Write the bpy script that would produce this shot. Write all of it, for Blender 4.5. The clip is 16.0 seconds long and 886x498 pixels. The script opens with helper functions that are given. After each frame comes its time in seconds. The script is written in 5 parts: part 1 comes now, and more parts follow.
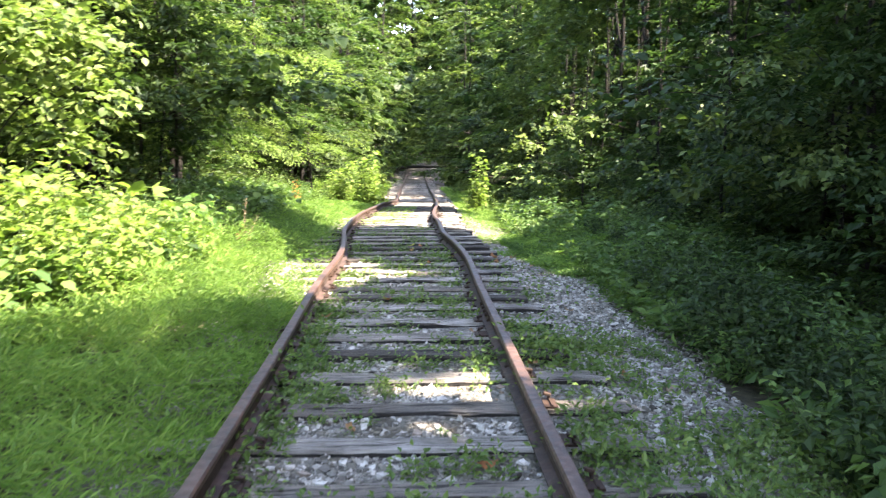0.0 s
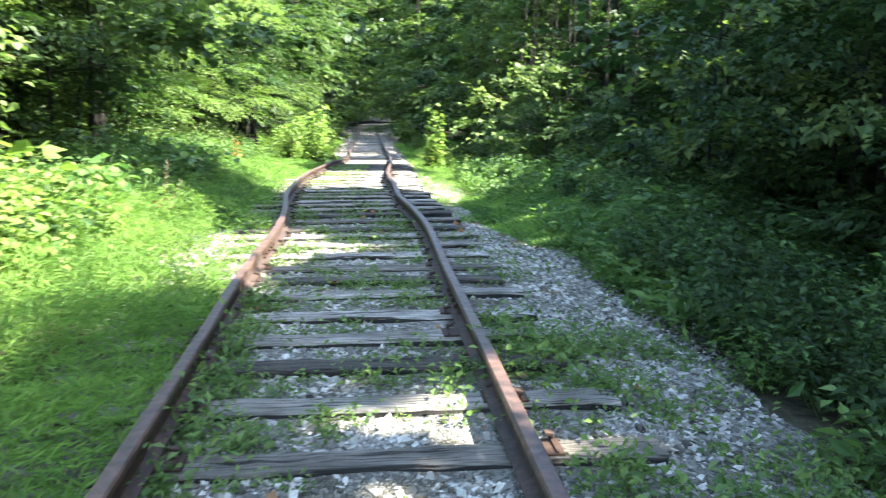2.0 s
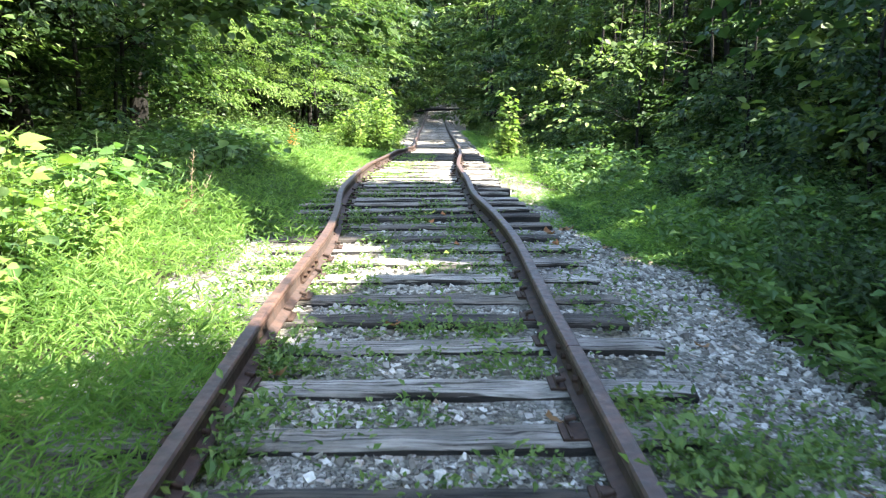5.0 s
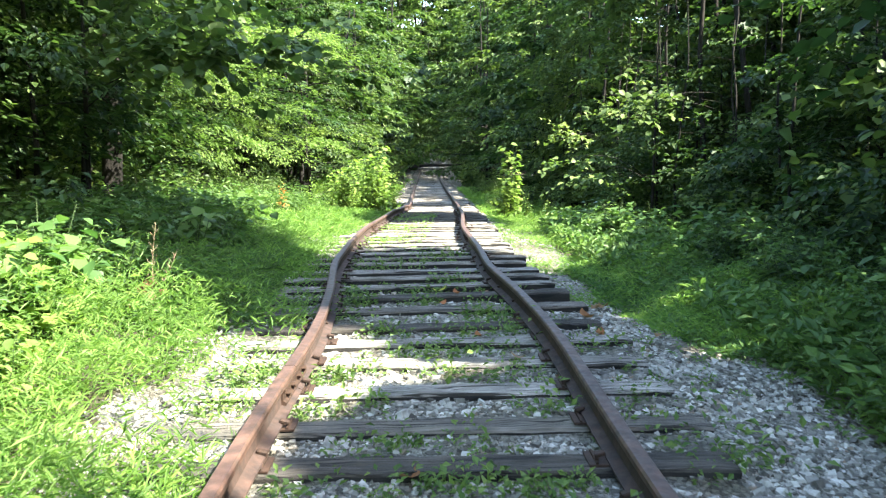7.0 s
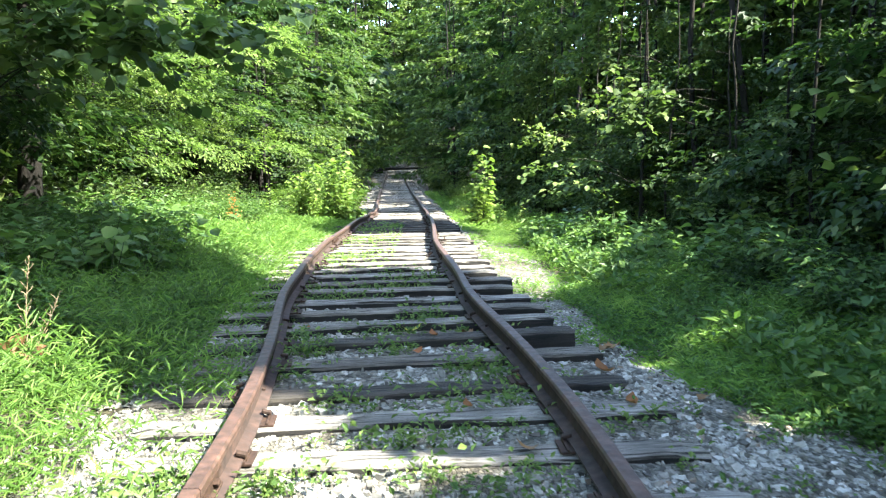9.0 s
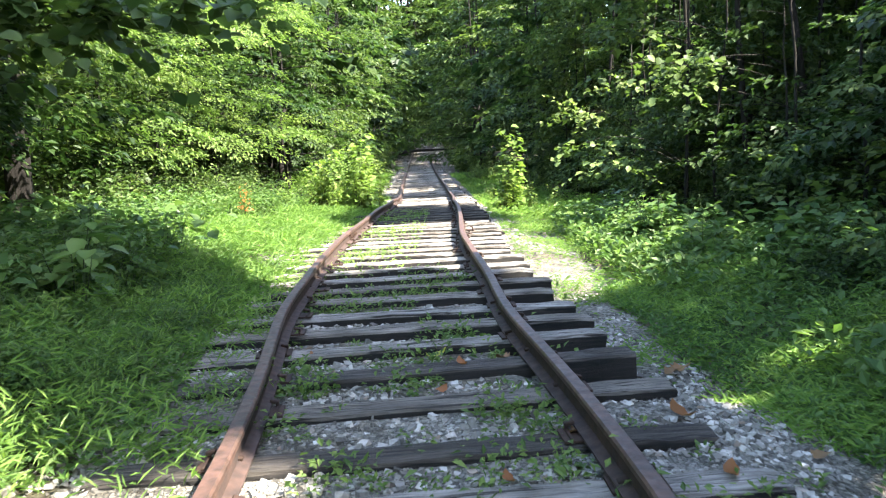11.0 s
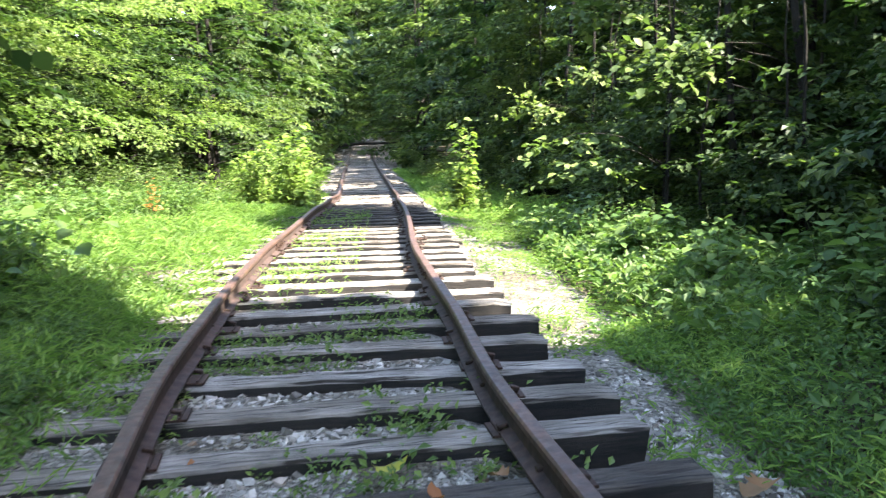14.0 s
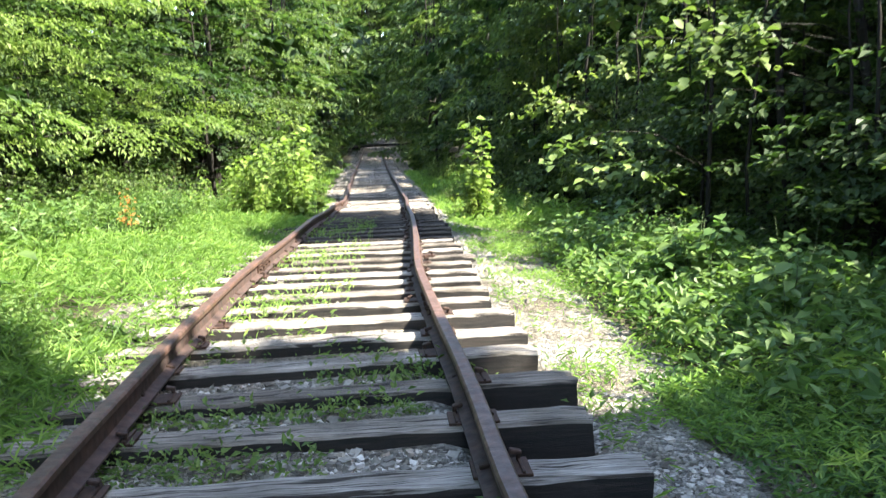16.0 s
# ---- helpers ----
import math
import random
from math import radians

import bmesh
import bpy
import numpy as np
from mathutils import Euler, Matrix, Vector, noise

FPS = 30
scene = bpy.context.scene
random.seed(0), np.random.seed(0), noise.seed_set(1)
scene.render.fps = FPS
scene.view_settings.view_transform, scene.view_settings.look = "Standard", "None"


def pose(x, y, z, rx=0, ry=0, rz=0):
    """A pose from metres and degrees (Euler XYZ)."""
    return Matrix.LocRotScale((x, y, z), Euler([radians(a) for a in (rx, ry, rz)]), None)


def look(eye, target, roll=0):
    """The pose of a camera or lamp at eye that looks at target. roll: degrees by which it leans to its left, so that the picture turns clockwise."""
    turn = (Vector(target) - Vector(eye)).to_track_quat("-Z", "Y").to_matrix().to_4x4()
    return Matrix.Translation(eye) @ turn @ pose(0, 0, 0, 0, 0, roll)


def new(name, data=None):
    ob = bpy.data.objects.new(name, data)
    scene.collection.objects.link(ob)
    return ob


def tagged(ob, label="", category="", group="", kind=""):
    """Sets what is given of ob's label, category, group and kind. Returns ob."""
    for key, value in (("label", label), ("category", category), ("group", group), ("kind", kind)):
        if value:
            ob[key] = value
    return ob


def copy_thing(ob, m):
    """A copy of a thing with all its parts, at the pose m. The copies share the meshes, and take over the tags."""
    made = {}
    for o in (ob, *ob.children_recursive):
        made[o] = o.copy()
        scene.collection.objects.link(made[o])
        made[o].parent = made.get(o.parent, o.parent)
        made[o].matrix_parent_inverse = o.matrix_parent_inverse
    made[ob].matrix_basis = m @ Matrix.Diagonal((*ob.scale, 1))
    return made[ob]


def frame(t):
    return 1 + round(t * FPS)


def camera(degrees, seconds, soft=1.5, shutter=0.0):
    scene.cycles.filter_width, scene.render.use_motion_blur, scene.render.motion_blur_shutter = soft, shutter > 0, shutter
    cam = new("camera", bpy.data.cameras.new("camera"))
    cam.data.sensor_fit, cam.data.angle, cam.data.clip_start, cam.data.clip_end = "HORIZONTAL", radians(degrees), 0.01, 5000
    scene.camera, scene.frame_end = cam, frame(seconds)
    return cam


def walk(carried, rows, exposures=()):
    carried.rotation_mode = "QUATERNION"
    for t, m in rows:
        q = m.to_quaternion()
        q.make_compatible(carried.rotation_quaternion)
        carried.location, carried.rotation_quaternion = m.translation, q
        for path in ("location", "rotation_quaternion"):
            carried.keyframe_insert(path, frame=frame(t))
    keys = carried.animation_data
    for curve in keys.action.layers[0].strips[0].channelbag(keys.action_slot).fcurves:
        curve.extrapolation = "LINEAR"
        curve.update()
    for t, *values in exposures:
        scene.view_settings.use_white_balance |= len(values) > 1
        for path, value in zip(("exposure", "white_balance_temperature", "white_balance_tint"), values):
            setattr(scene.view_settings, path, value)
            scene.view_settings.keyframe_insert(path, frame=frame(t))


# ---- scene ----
cam = camera(57.9, 16.0, soft=1.2, shutter=0.5)
PATH = [
    (0, (0.322, -0.18, 1.464), (0.252, 1.802, 1.2), 0.1),
    (0.5, (0.283, 0.11, 1.503), (0.28, 2.094, 1.246), -1.0),
    (1, (0.34, 0.387, 1.473), (0.293, 2.363, 1.17), -1.6),
    (1.5, (0.336, 0.765, 1.443), (0.249, 2.733, 1.098), -0.1),
    (2, (0.248, 1.132, 1.416), (0.293, 3.097, 1.044), 0.1),
    (2.5, (0.242, 1.402, 1.394), (0.402, 3.359, 1.012), -0.6),
    (3, (0.243, 1.728, 1.397), (0.254, 3.691, 1.016), -0.9),
    (3.2, (0.223, 1.842, 1.383), (0.163, 3.805, 1.007), -0.6),
    (5.3, (0.02, 3.16, 1.313), (-0.096, 5.116, 0.91), -0.1),
    (5.5, (-0.027, 3.306, 1.319), (-0.124, 5.269, 0.948), 0.1),
    (6, (-0.075, 3.591, 1.337), (-0.108, 5.569, 1.041), -1.1),
    (6.5, (-0.072, 3.959, 1.333), (-0.177, 5.938, 1.064), -1.2),
    (7, (-0.161, 4.217, 1.316), (-0.261, 6.197, 1.048), -0.8),
    (7.5, (-0.191, 4.603, 1.307), (-0.115, 6.584, 1.041), -1.5),
    (8, (-0.133, 4.952, 1.28), (-0.032, 6.93, 1.003), -1.7),
    (8.5, (-0.162, 5.28, 1.303), (-0.181, 7.264, 1.048), -1.2),
    (9, (-0.279, 5.648, 1.318), (-0.295, 7.63, 1.055), -1.0),
    (9.2, (-0.295, 5.748, 1.338), (-0.305, 7.729, 1.066), -1.6),
    (11.3, (-0.26, 6.942, 1.343), (-0.361, 8.912, 1.013), -2.7),
    (11.5, (-0.253, 7.108, 1.351), (-0.366, 9.073, 0.994), -2.2),
    (12, (-0.32, 7.406, 1.313), (-0.474, 9.359, 0.907), -0.6),
    (12.5, (-0.43, 7.659, 1.355), (-0.561, 9.623, 1.002), -0.8),
    (13, (-0.453, 7.912, 1.304), (-0.53, 9.885, 0.99), -1.8),
    (13.5, (-0.395, 8.216, 1.315), (-0.388, 10.188, 0.983), -1.7),
    (14, (-0.435, 8.503, 1.282), (-0.372, 10.475, 0.954), -1.3),
    (14.5, (-0.477, 8.802, 1.322), (-0.25, 10.764, 1.009), -2.0),
    (15, (-0.403, 9.093, 1.29), (-0.144, 11.056, 1.013), -3.1),
    (15.5, (-0.34, 9.502, 1.256), (-0.24, 11.484, 1.01), -2.8),
    (16, (-0.341, 9.799, 1.255), (-0.315, 11.772, 0.929), -2.1),
]
EXPOSURE = [(0, 3.32, 7350, 17), (1, 3.25, 6950, 4), (2, 3.38, 6500, 4), (3, 3.58, 5950, 9), (5.5, 3.24, 6650, 6), (6.5, 3.26, 6650, 5), (7.5, 3.0, 6750, 1), (9, 3.08, 6500, 3), (11.5, 3.1, 6750, 11), (13, 3.27, 6900, 12), (15, 3.22, 6850, 11), (16, 2.95, 6850, 9)]
walk(cam, [(t, look(eye, target, roll)) for t, eye, target, roll in PATH], EXPOSURE)

# ---- world, sun ----
SUN = Vector((0.58, -0.26, 0.77)).normalized()      # towards the sun
world = bpy.data.worlds.new("world")
world.use_nodes = True
scene.world = world
wn = world.node_tree.nodes
sky = wn.new("ShaderNodeTexSky")
sky.sky_type, sky.sun_disc = "NISHITA", False
sky.sun_elevation = math.asin(SUN.z)
sky.sun_rotation = math.atan2(SUN.x, SUN.y)
world.node_tree.links.new(sky.outputs[0], wn["Background"].inputs[0])
wn["Background"].inputs[1].default_value = 0.148
sun_data = bpy.data.lights.new("sun", "SUN")
sun_data.energy, sun_data.angle, sun_data.color = 5.0, radians(0.55), (1.0, 0.955, 0.87)
sun_lamp = new("sun", sun_data)
sun_lamp.matrix_world = look(SUN * 60, (0, 0, 0))

rng = np.random.default_rng(7)


# ---- materials ----
def material(name):
    m = bpy.data.materials.new(name)
    m.use_nodes = True
    t = m.node_tree
    return m, t, t.nodes["Principled BSDF"], t.links.new


def noise_tex(t, scale, detail=4, vec=None, rough=0.6):
    n = t.nodes.new("ShaderNodeTexNoise")
    n.inputs["Scale"].default_value, n.inputs["Detail"].default_value = scale, detail
    n.inputs["Roughness"].default_value = rough
    if vec:
        t.links.new(vec, n.inputs["Vector"])
    return n.outputs["Fac"]


def ramp(t, fac, stops):
    r = t.nodes.new("ShaderNodeValToRGB")
    e = r.color_ramp.elements
    while len(e) < len(stops):
        e.new(0.5)
    for el, (p, c) in zip(e, stops):
        el.position, el.color = p, (*c, 1)
    t.links.new(fac, r.inputs[0])
    return r.outputs[0]


def mix(t, fac, a, b, mode="MIX"):
    n = t.nodes.new("ShaderNodeMix")
    n.data_type, n.blend_type = "RGBA", mode
    for s, v in ((0, fac), (6, a), (7, b)):
        if isinstance(v, (int, float)):
            n.inputs[s].default_value = v
        elif isinstance(v, tuple):
            n.inputs[s].default_value = (*v, 1)
        else:
            t.links.new(v, n.inputs[s])
    return n.outputs[2]


def bump(t, height, strength, dist, p):
    b = t.nodes.new("ShaderNodeBump")
    b.inputs["Strength"].default_value, b.inputs["Distance"].default_value = strength, dist
    t.links.new(height, b.inputs["Height"])
    t.links.new(b.outputs[0], p.inputs["Normal"])


def coords(t, scale=(1, 1, 1), kind="Object"):
    c = t.nodes.new("ShaderNodeTexCoord")
    m = t.nodes.new("ShaderNodeMapping")
    m.inputs["Scale"].default_value = scale
    t.links.new(c.outputs[kind], m.inputs["Vector"])
    return m.outputs[0]


def island(t):
    return t.nodes.new("ShaderNodeNewGeometry").outputs["Random Per Island"]


def object_random(t):
    return t.nodes.new("ShaderNodeObjectInfo").outputs["Random"]


def leaf_material(name, dark, mid, light, gloss=0.52, through_light=0.38, patch=1.2):
    m, t, p, link = material(name)
    vec = coords(t)
    col = ramp(t, island(t), [(0.0, dark), (0.5, mid), (1.0, light)])
    blotch = ramp(t, noise_tex(t, patch, 3, vec), [(0.3, (0.72, 0.78, 0.7)), (0.7, (1.2, 1.15, 1.1))])
    col = mix(t, 1.0, col, blotch, "MULTIPLY")
    tint = ramp(t, object_random(t), [(0.0, (0.86, 0.92, 0.9)), (1.0, (1.12, 1.06, 1.0))])
    col = mix(t, 1.0, col, tint, "MULTIPLY")
    link(col, p.inputs["Base Color"])
    p.inputs["Roughness"].default_value = gloss
    p.inputs["Specular IOR Level"].default_value = 0.22
    tr = t.nodes.new("ShaderNodeBsdfTranslucent")
    warm = mix(t, 1.0, col, (1.38, 1.6, 0.88), "MULTIPLY")
    link(warm, tr.inputs["Color"])
    ms = t.nodes.new("ShaderNodeMixShader")
    ms.inputs[0].default_value = through_light
    link(p.outputs[0], ms.inputs[1])
    link(tr.outputs[0], ms.inputs[2])
    link(ms.outputs[0], t.nodes["Material Output"].inputs["Surface"])
    return m


LEAF = leaf_material("leaf_forest", (0.039, 0.064, 0.025), (0.066, 0.104, 0.034), (0.112, 0.152, 0.050))
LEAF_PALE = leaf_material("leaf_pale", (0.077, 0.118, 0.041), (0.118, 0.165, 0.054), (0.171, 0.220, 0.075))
# brighter, yellower green for the saplings and spires
LEAF_BRIGHT = leaf_material("leaf_bright", (0.104, 0.158, 0.040), (0.150, 0.214, 0.054), (0.212, 0.274, 0.079))
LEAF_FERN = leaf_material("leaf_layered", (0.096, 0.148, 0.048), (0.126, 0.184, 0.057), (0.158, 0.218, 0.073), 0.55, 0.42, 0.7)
# leaf green with the shade of the wood put into its colour
LEAF_SHADED = leaf_material("leaf_shaded", (0.017, 0.036, 0.015), (0.031, 0.059, 0.020), (0.053, 0.086, 0.029))
LEAF_WEED = leaf_material("leaf_weed", (0.049, 0.099, 0.034), (0.082, 0.146, 0.046), (0.128, 0.198, 0.064), 0.45)
LEAF_LOW = leaf_material("leaf_low", (0.052, 0.098, 0.030), (0.092, 0.150, 0.046), (0.144, 0.205, 0.063), 0.5, 0.36, 3.0)
GRASS = leaf_material("grass_blade", (0.089, 0.165, 0.046), (0.137, 0.228, 0.062), (0.194, 0.290, 0.086), 0.5, 0.46, 0.8)
LEAF_DRY = leaf_material("leaf_dry", (0.10, 0.055, 0.03), (0.19, 0.10, 0.05), (0.28, 0.17, 0.09), 0.6, 0.2)
LEAF_RED = leaf_material("leaf_orange", (0.15, 0.055, 0.025), (0.24, 0.09, 0.04), (0.30, 0.15, 0.06), 0.6, 0.3)
LEAF_ORANGE = leaf_material("leaf_flame", (0.30, 0.09, 0.03), (0.44, 0.15, 0.05), (0.5, 0.24, 0.08), 0.5, 0.4)
LEAF_YELLOW = leaf_material("leaf_yellow", (0.32, 0.28, 0.04), (0.38, 0.34, 0.05), (0.42, 0.4, 0.08), 0.5, 0.4)


def plain_material(name, stops, scale, rough, vec_scale=(1, 1, 1), strength=0.5, dist=0.01, detail=6, fine=0):
    m, t, p, link = material(name)
    vec = coords(t, vec_scale)
    n = noise_tex(t, scale, detail, vec)
    col = ramp(t, n, stops)
    big = ramp(t, noise_tex(t, scale * 0.13, 3, vec), [(0.3, (0.7, 0.7, 0.7)), (0.7, (1.2, 1.2, 1.2))])
    col = mix(t, 1.0, col, big, "MULTIPLY")
    link(col, p.inputs["Base Color"])
    p.inputs["Roughness"].default_value = rough
    p.inputs["Specular IOR Level"].default_value = 0.25
    bump(t, noise_tex(t, fine or scale * 2, 5, vec), strength, dist, p)
    return m


BARK = plain_material("bark", [(0.3, (0.008, 0.007, 0.006)), (0.7, (0.027, 0.023, 0.019))], 9, 0.9, (1, 1, 0.18), 0.9, 0.03)
SOIL = plain_material("forest_soil", [(0.3, (0.022, 0.018, 0.012)), (0.5, (0.05, 0.045, 0.025)), (0.75, (0.085, 0.07, 0.045))], 14, 0.95, strength=0.8, dist=0.03)
SPIKE = plain_material("spike_steel", [(0.3, (0.018, 0.011, 0.008)), (0.7, (0.055, 0.03, 0.02))], 40, 0.75, strength=0.4, dist=0.002)
STALK = plain_material("dry_stalk", [(0.3, (0.16, 0.11, 0.06)), (0.7, (0.33, 0.25, 0.16))], 30, 0.8, strength=0.3, dist=0.003)
STEM = plain_material("green_stem", [(0.3, (0.035, 0.06, 0.02)), (0.7, (0.07, 0.10, 0.035))], 30, 0.6, strength=0.2, dist=0.002)


def gravel_material():
    m, t, p, link = material("limestone_gravel")
    vec = coords(t)
    v = t.nodes.new("ShaderNodeTexVoronoi")
    v.inputs["Scale"].default_value = 44
    link(vec, v.inputs["Vector"])
    grey = ramp(t, v.outputs["Color"], [(0.0, (0.05, 0.044, 0.035)), (0.5, (0.20, 0.188, 0.162)), (1.0, (0.42, 0.398, 0.355))])
    dirt = ramp(t, noise_tex(t, 2.2, 5, vec), [(0.38, (0.5, 0.45, 0.36)), (0.6, (1, 1, 1))])
    link(mix(t, 1.0, grey, dirt, "MULTIPLY"), p.inputs["Base Color"])
    p.inputs["Roughness"].default_value = 0.9
    e = t.nodes.new("ShaderNodeTexVoronoi")
    e.feature = "DISTANCE_TO_EDGE"
    e.inputs["Scale"].default_value = 44
    link(vec, e.inputs["Vector"])
    gap = ramp(t, e.outputs["Distance"], [(0.0, (0, 0, 0)), (0.16, (1, 1, 1))])
    bump(t, gap, 1.0, 0.02, p)
    return m


def stone_material():
    m, t, p, link = material("limestone")
    col = ramp(t, island(t), [(0.0, (0.055, 0.049, 0.040)), (0.3, (0.16, 0.15, 0.13)), (0.65, (0.31, 0.296, 0.266)), (0.94, (0.48, 0.46, 0.42)), (1.0, (0.19, 0.13, 0.085))])
    mott = ramp(t, noise_tex(t, 45, 5, coords(t)), [(0.3, (0.7, 0.68, 0.64)), (0.7, (1.15, 1.15, 1.15))])
    link(mix(t, 1.0, col, mott, "MULTIPLY"), p.inputs["Base Color"])
    p.inputs["Roughness"].default_value = 0.85
    bump(t, noise_tex(t, 90, 4, coords(t)), 0.5, 0.004, p)
    return m


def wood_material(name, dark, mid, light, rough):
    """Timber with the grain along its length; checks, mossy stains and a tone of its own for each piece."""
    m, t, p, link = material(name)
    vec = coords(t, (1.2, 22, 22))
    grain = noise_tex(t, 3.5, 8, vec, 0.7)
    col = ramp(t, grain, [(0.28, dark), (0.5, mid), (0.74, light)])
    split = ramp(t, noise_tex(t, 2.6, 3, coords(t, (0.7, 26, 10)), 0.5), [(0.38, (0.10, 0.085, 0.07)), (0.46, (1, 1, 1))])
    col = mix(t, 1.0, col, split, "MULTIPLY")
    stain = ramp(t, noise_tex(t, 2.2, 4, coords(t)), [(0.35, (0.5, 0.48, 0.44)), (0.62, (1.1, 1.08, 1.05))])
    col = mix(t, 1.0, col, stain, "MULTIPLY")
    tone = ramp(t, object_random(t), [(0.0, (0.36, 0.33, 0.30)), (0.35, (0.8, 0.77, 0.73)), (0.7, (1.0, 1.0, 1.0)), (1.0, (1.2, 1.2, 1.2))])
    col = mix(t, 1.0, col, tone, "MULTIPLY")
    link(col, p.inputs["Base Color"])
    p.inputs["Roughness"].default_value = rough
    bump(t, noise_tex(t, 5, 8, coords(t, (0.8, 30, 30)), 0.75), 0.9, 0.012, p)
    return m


def rail_material(name, low, high, metal, gloss):
    m, t, p, link = material(name)
    vec = coords(t, (1, 1, 1))
    rust = ramp(t, noise_tex(t, 16, 7, vec), [(0.28, low), (0.5, tuple((a + b) * 0.45 for a, b in zip(low, high))), (0.75, high)])
    streak = ramp(t, noise_tex(t, 1.4, 4, vec), [(0.35, (0.7, 0.7, 0.72)), (0.65, (1.15, 1.1, 1.05))])
    link(mix(t, 1.0, rust, streak, "MULTIPLY"), p.inputs["Base Color"])
    p.inputs["Metallic"].default_value = metal
    r = ramp(t, noise_tex(t, 22, 5, vec), [(0.3, (gloss,) * 3), (0.7, (gloss + 0.22,) * 3)])
    link(r, p.inputs["Roughness"])
    bump(t, noise_tex(t, 70, 5, vec), 0.35, 0.003, p)
    return m


GRAVEL, STONE = gravel_material(), stone_material()
RAIL = rail_material("worn_rail_head", (0.030, 0.021, 0.016), (0.130, 0.070, 0.052), 0.1, 0.44)
# web and foot: scaly rust, darkened further for the shade below the head
SHADED_WEB = rail_material("scaly_shaded_rail_web", (0.016, 0.010, 0.008), (0.072, 0.039, 0.029), 0.0, 0.74)
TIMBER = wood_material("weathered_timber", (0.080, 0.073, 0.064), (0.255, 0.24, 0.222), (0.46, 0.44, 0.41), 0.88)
DARK_TIMBER = wood_material("dark_timber", (0.020, 0.016, 0.013), (0.060, 0.051, 0.043), (0.135, 0.120, 0.104), 0.85)
# tarred sides and ends, with shade put into their near-black colour
SHADED_CREOSOTE = wood_material("shaded_creosoted_timber", (0.006, 0.005, 0.004), (0.014, 0.011, 0.009), (0.04, 0.031, 0.024), 0.8)


# ---- mesh helpers ----
def mesh(name, verts, faces, mats, smooth=False, index=None):
    me = bpy.data.meshes.new(name)
    me.from_pydata(np.asarray(verts).tolist(), [], [tuple(f) for f in (faces.tolist() if hasattr(faces, "tolist") else faces)])
    for m in mats:
        me.materials.append(m)
    if index is not None:
        me.polygons.foreach_set("material_index", np.asarray(index, dtype=np.int32))
    if smooth:
        me.shade_smooth()
    me.update()
    return me


def child(name, me, parent, label=""):
    ob = new(name, me)
    ob.parent = parent
    if label:
        tagged(ob, label)
    return ob


def thing(name, m, label, category, group="", kind=""):
    ob = new(name)
    ob.empty_display_size = 0.1
    ob.matrix_basis = m
    return tagged(ob, label, category, group, kind)


def unit(v):
    return v / np.maximum(np.linalg.norm(v, axis=-1, keepdims=True), 1e-9)


class Soup:
    """Gathers tubes and polygons into one mesh."""

    def __init__(self):
        self.v, self.f, self.n = [], [], 0

    def add(self, v, f):
        self.v.append(np.asarray(v, float))
        self.f += [tuple(int(i) + self.n for i in q) for q in f]
        self.n += len(v)

    def tube(self, pts, radii, sides=6):
        pts = np.asarray(pts, float)
        tan = unit(np.gradient(pts, axis=0))
        ref = np.where(np.abs(tan[:, 2:3]) > 0.9, np.array([[1.0, 0, 0]]), np.array([[0, 0, 1.0]]))
        a = unit(np.cross(tan, ref))
        b = np.cross(tan, a)
        ang = np.linspace(0, 2 * np.pi, sides, endpoint=False)
        ring = a[:, None] * np.cos(ang)[None, :, None] + b[:, None] * np.sin(ang)[None, :, None]
        v = (pts[:, None] + ring * np.asarray(radii)[:, None, None]).reshape(-1, 3)
        f = [(i * sides + j, i * sides + (j + 1) % sides, (i + 1) * sides + (j + 1) % sides, (i + 1) * sides + j)
             for i in range(len(pts) - 1) for j in range(sides)]
        f.append(tuple(range((len(pts) - 1) * sides, len(pts) * sides)))
        self.add(v, f)

    def mesh(self, name, mats, smooth=True):
        return mesh(name, np.concatenate(self.v), self.f, mats, smooth)


def leaf_arrays(base, axis, normal, length, width, fine=False):
    """Leaves as folded blades: base points, the way they point, the way they face. Plain ones are two triangles, fine ones six."""
    base, axis = np.asarray(base), unit(np.asarray(axis))
    side = unit(np.cross(axis, normal))
    up = np.cross(side, axis)
    L, W = np.asarray(length)[:, None], np.asarray(width)[:, None]
    tip = base + axis * L - up * L * 0.12
    if not fine:
        mid = base + axis * L * 0.45
        v = np.stack([base, mid - side * W * 0.5 + up * W * 0.18, tip, mid + side * W * 0.5 + up * W * 0.18], 1)
        f = np.array([[0, 1, 2], [0, 2, 3]])
    else:
        m1, m2 = base + axis * L * 0.28, base + axis * L * 0.62 - up * L * 0.03
        rib = base + axis * L * 0.5 - up * L * 0.01
        lift = up * W * 0.16
        v = np.stack([base, m1 - side * W * 0.42 + lift, m2 - side * W * 0.5 + lift, tip, m2 + side * W * 0.5 + lift, m1 + side * W * 0.42 + lift, rib], 1)
        f = np.array([[6, 0, 1], [6, 1, 2], [6, 2, 3], [6, 3, 4], [6, 4, 5], [6, 5, 0]])
    k = v.shape[1]
    faces = (f[None] + (np.arange(len(base)) * k)[:, None, None]).reshape(-1, 3)
    return v.reshape(-1, 3), faces


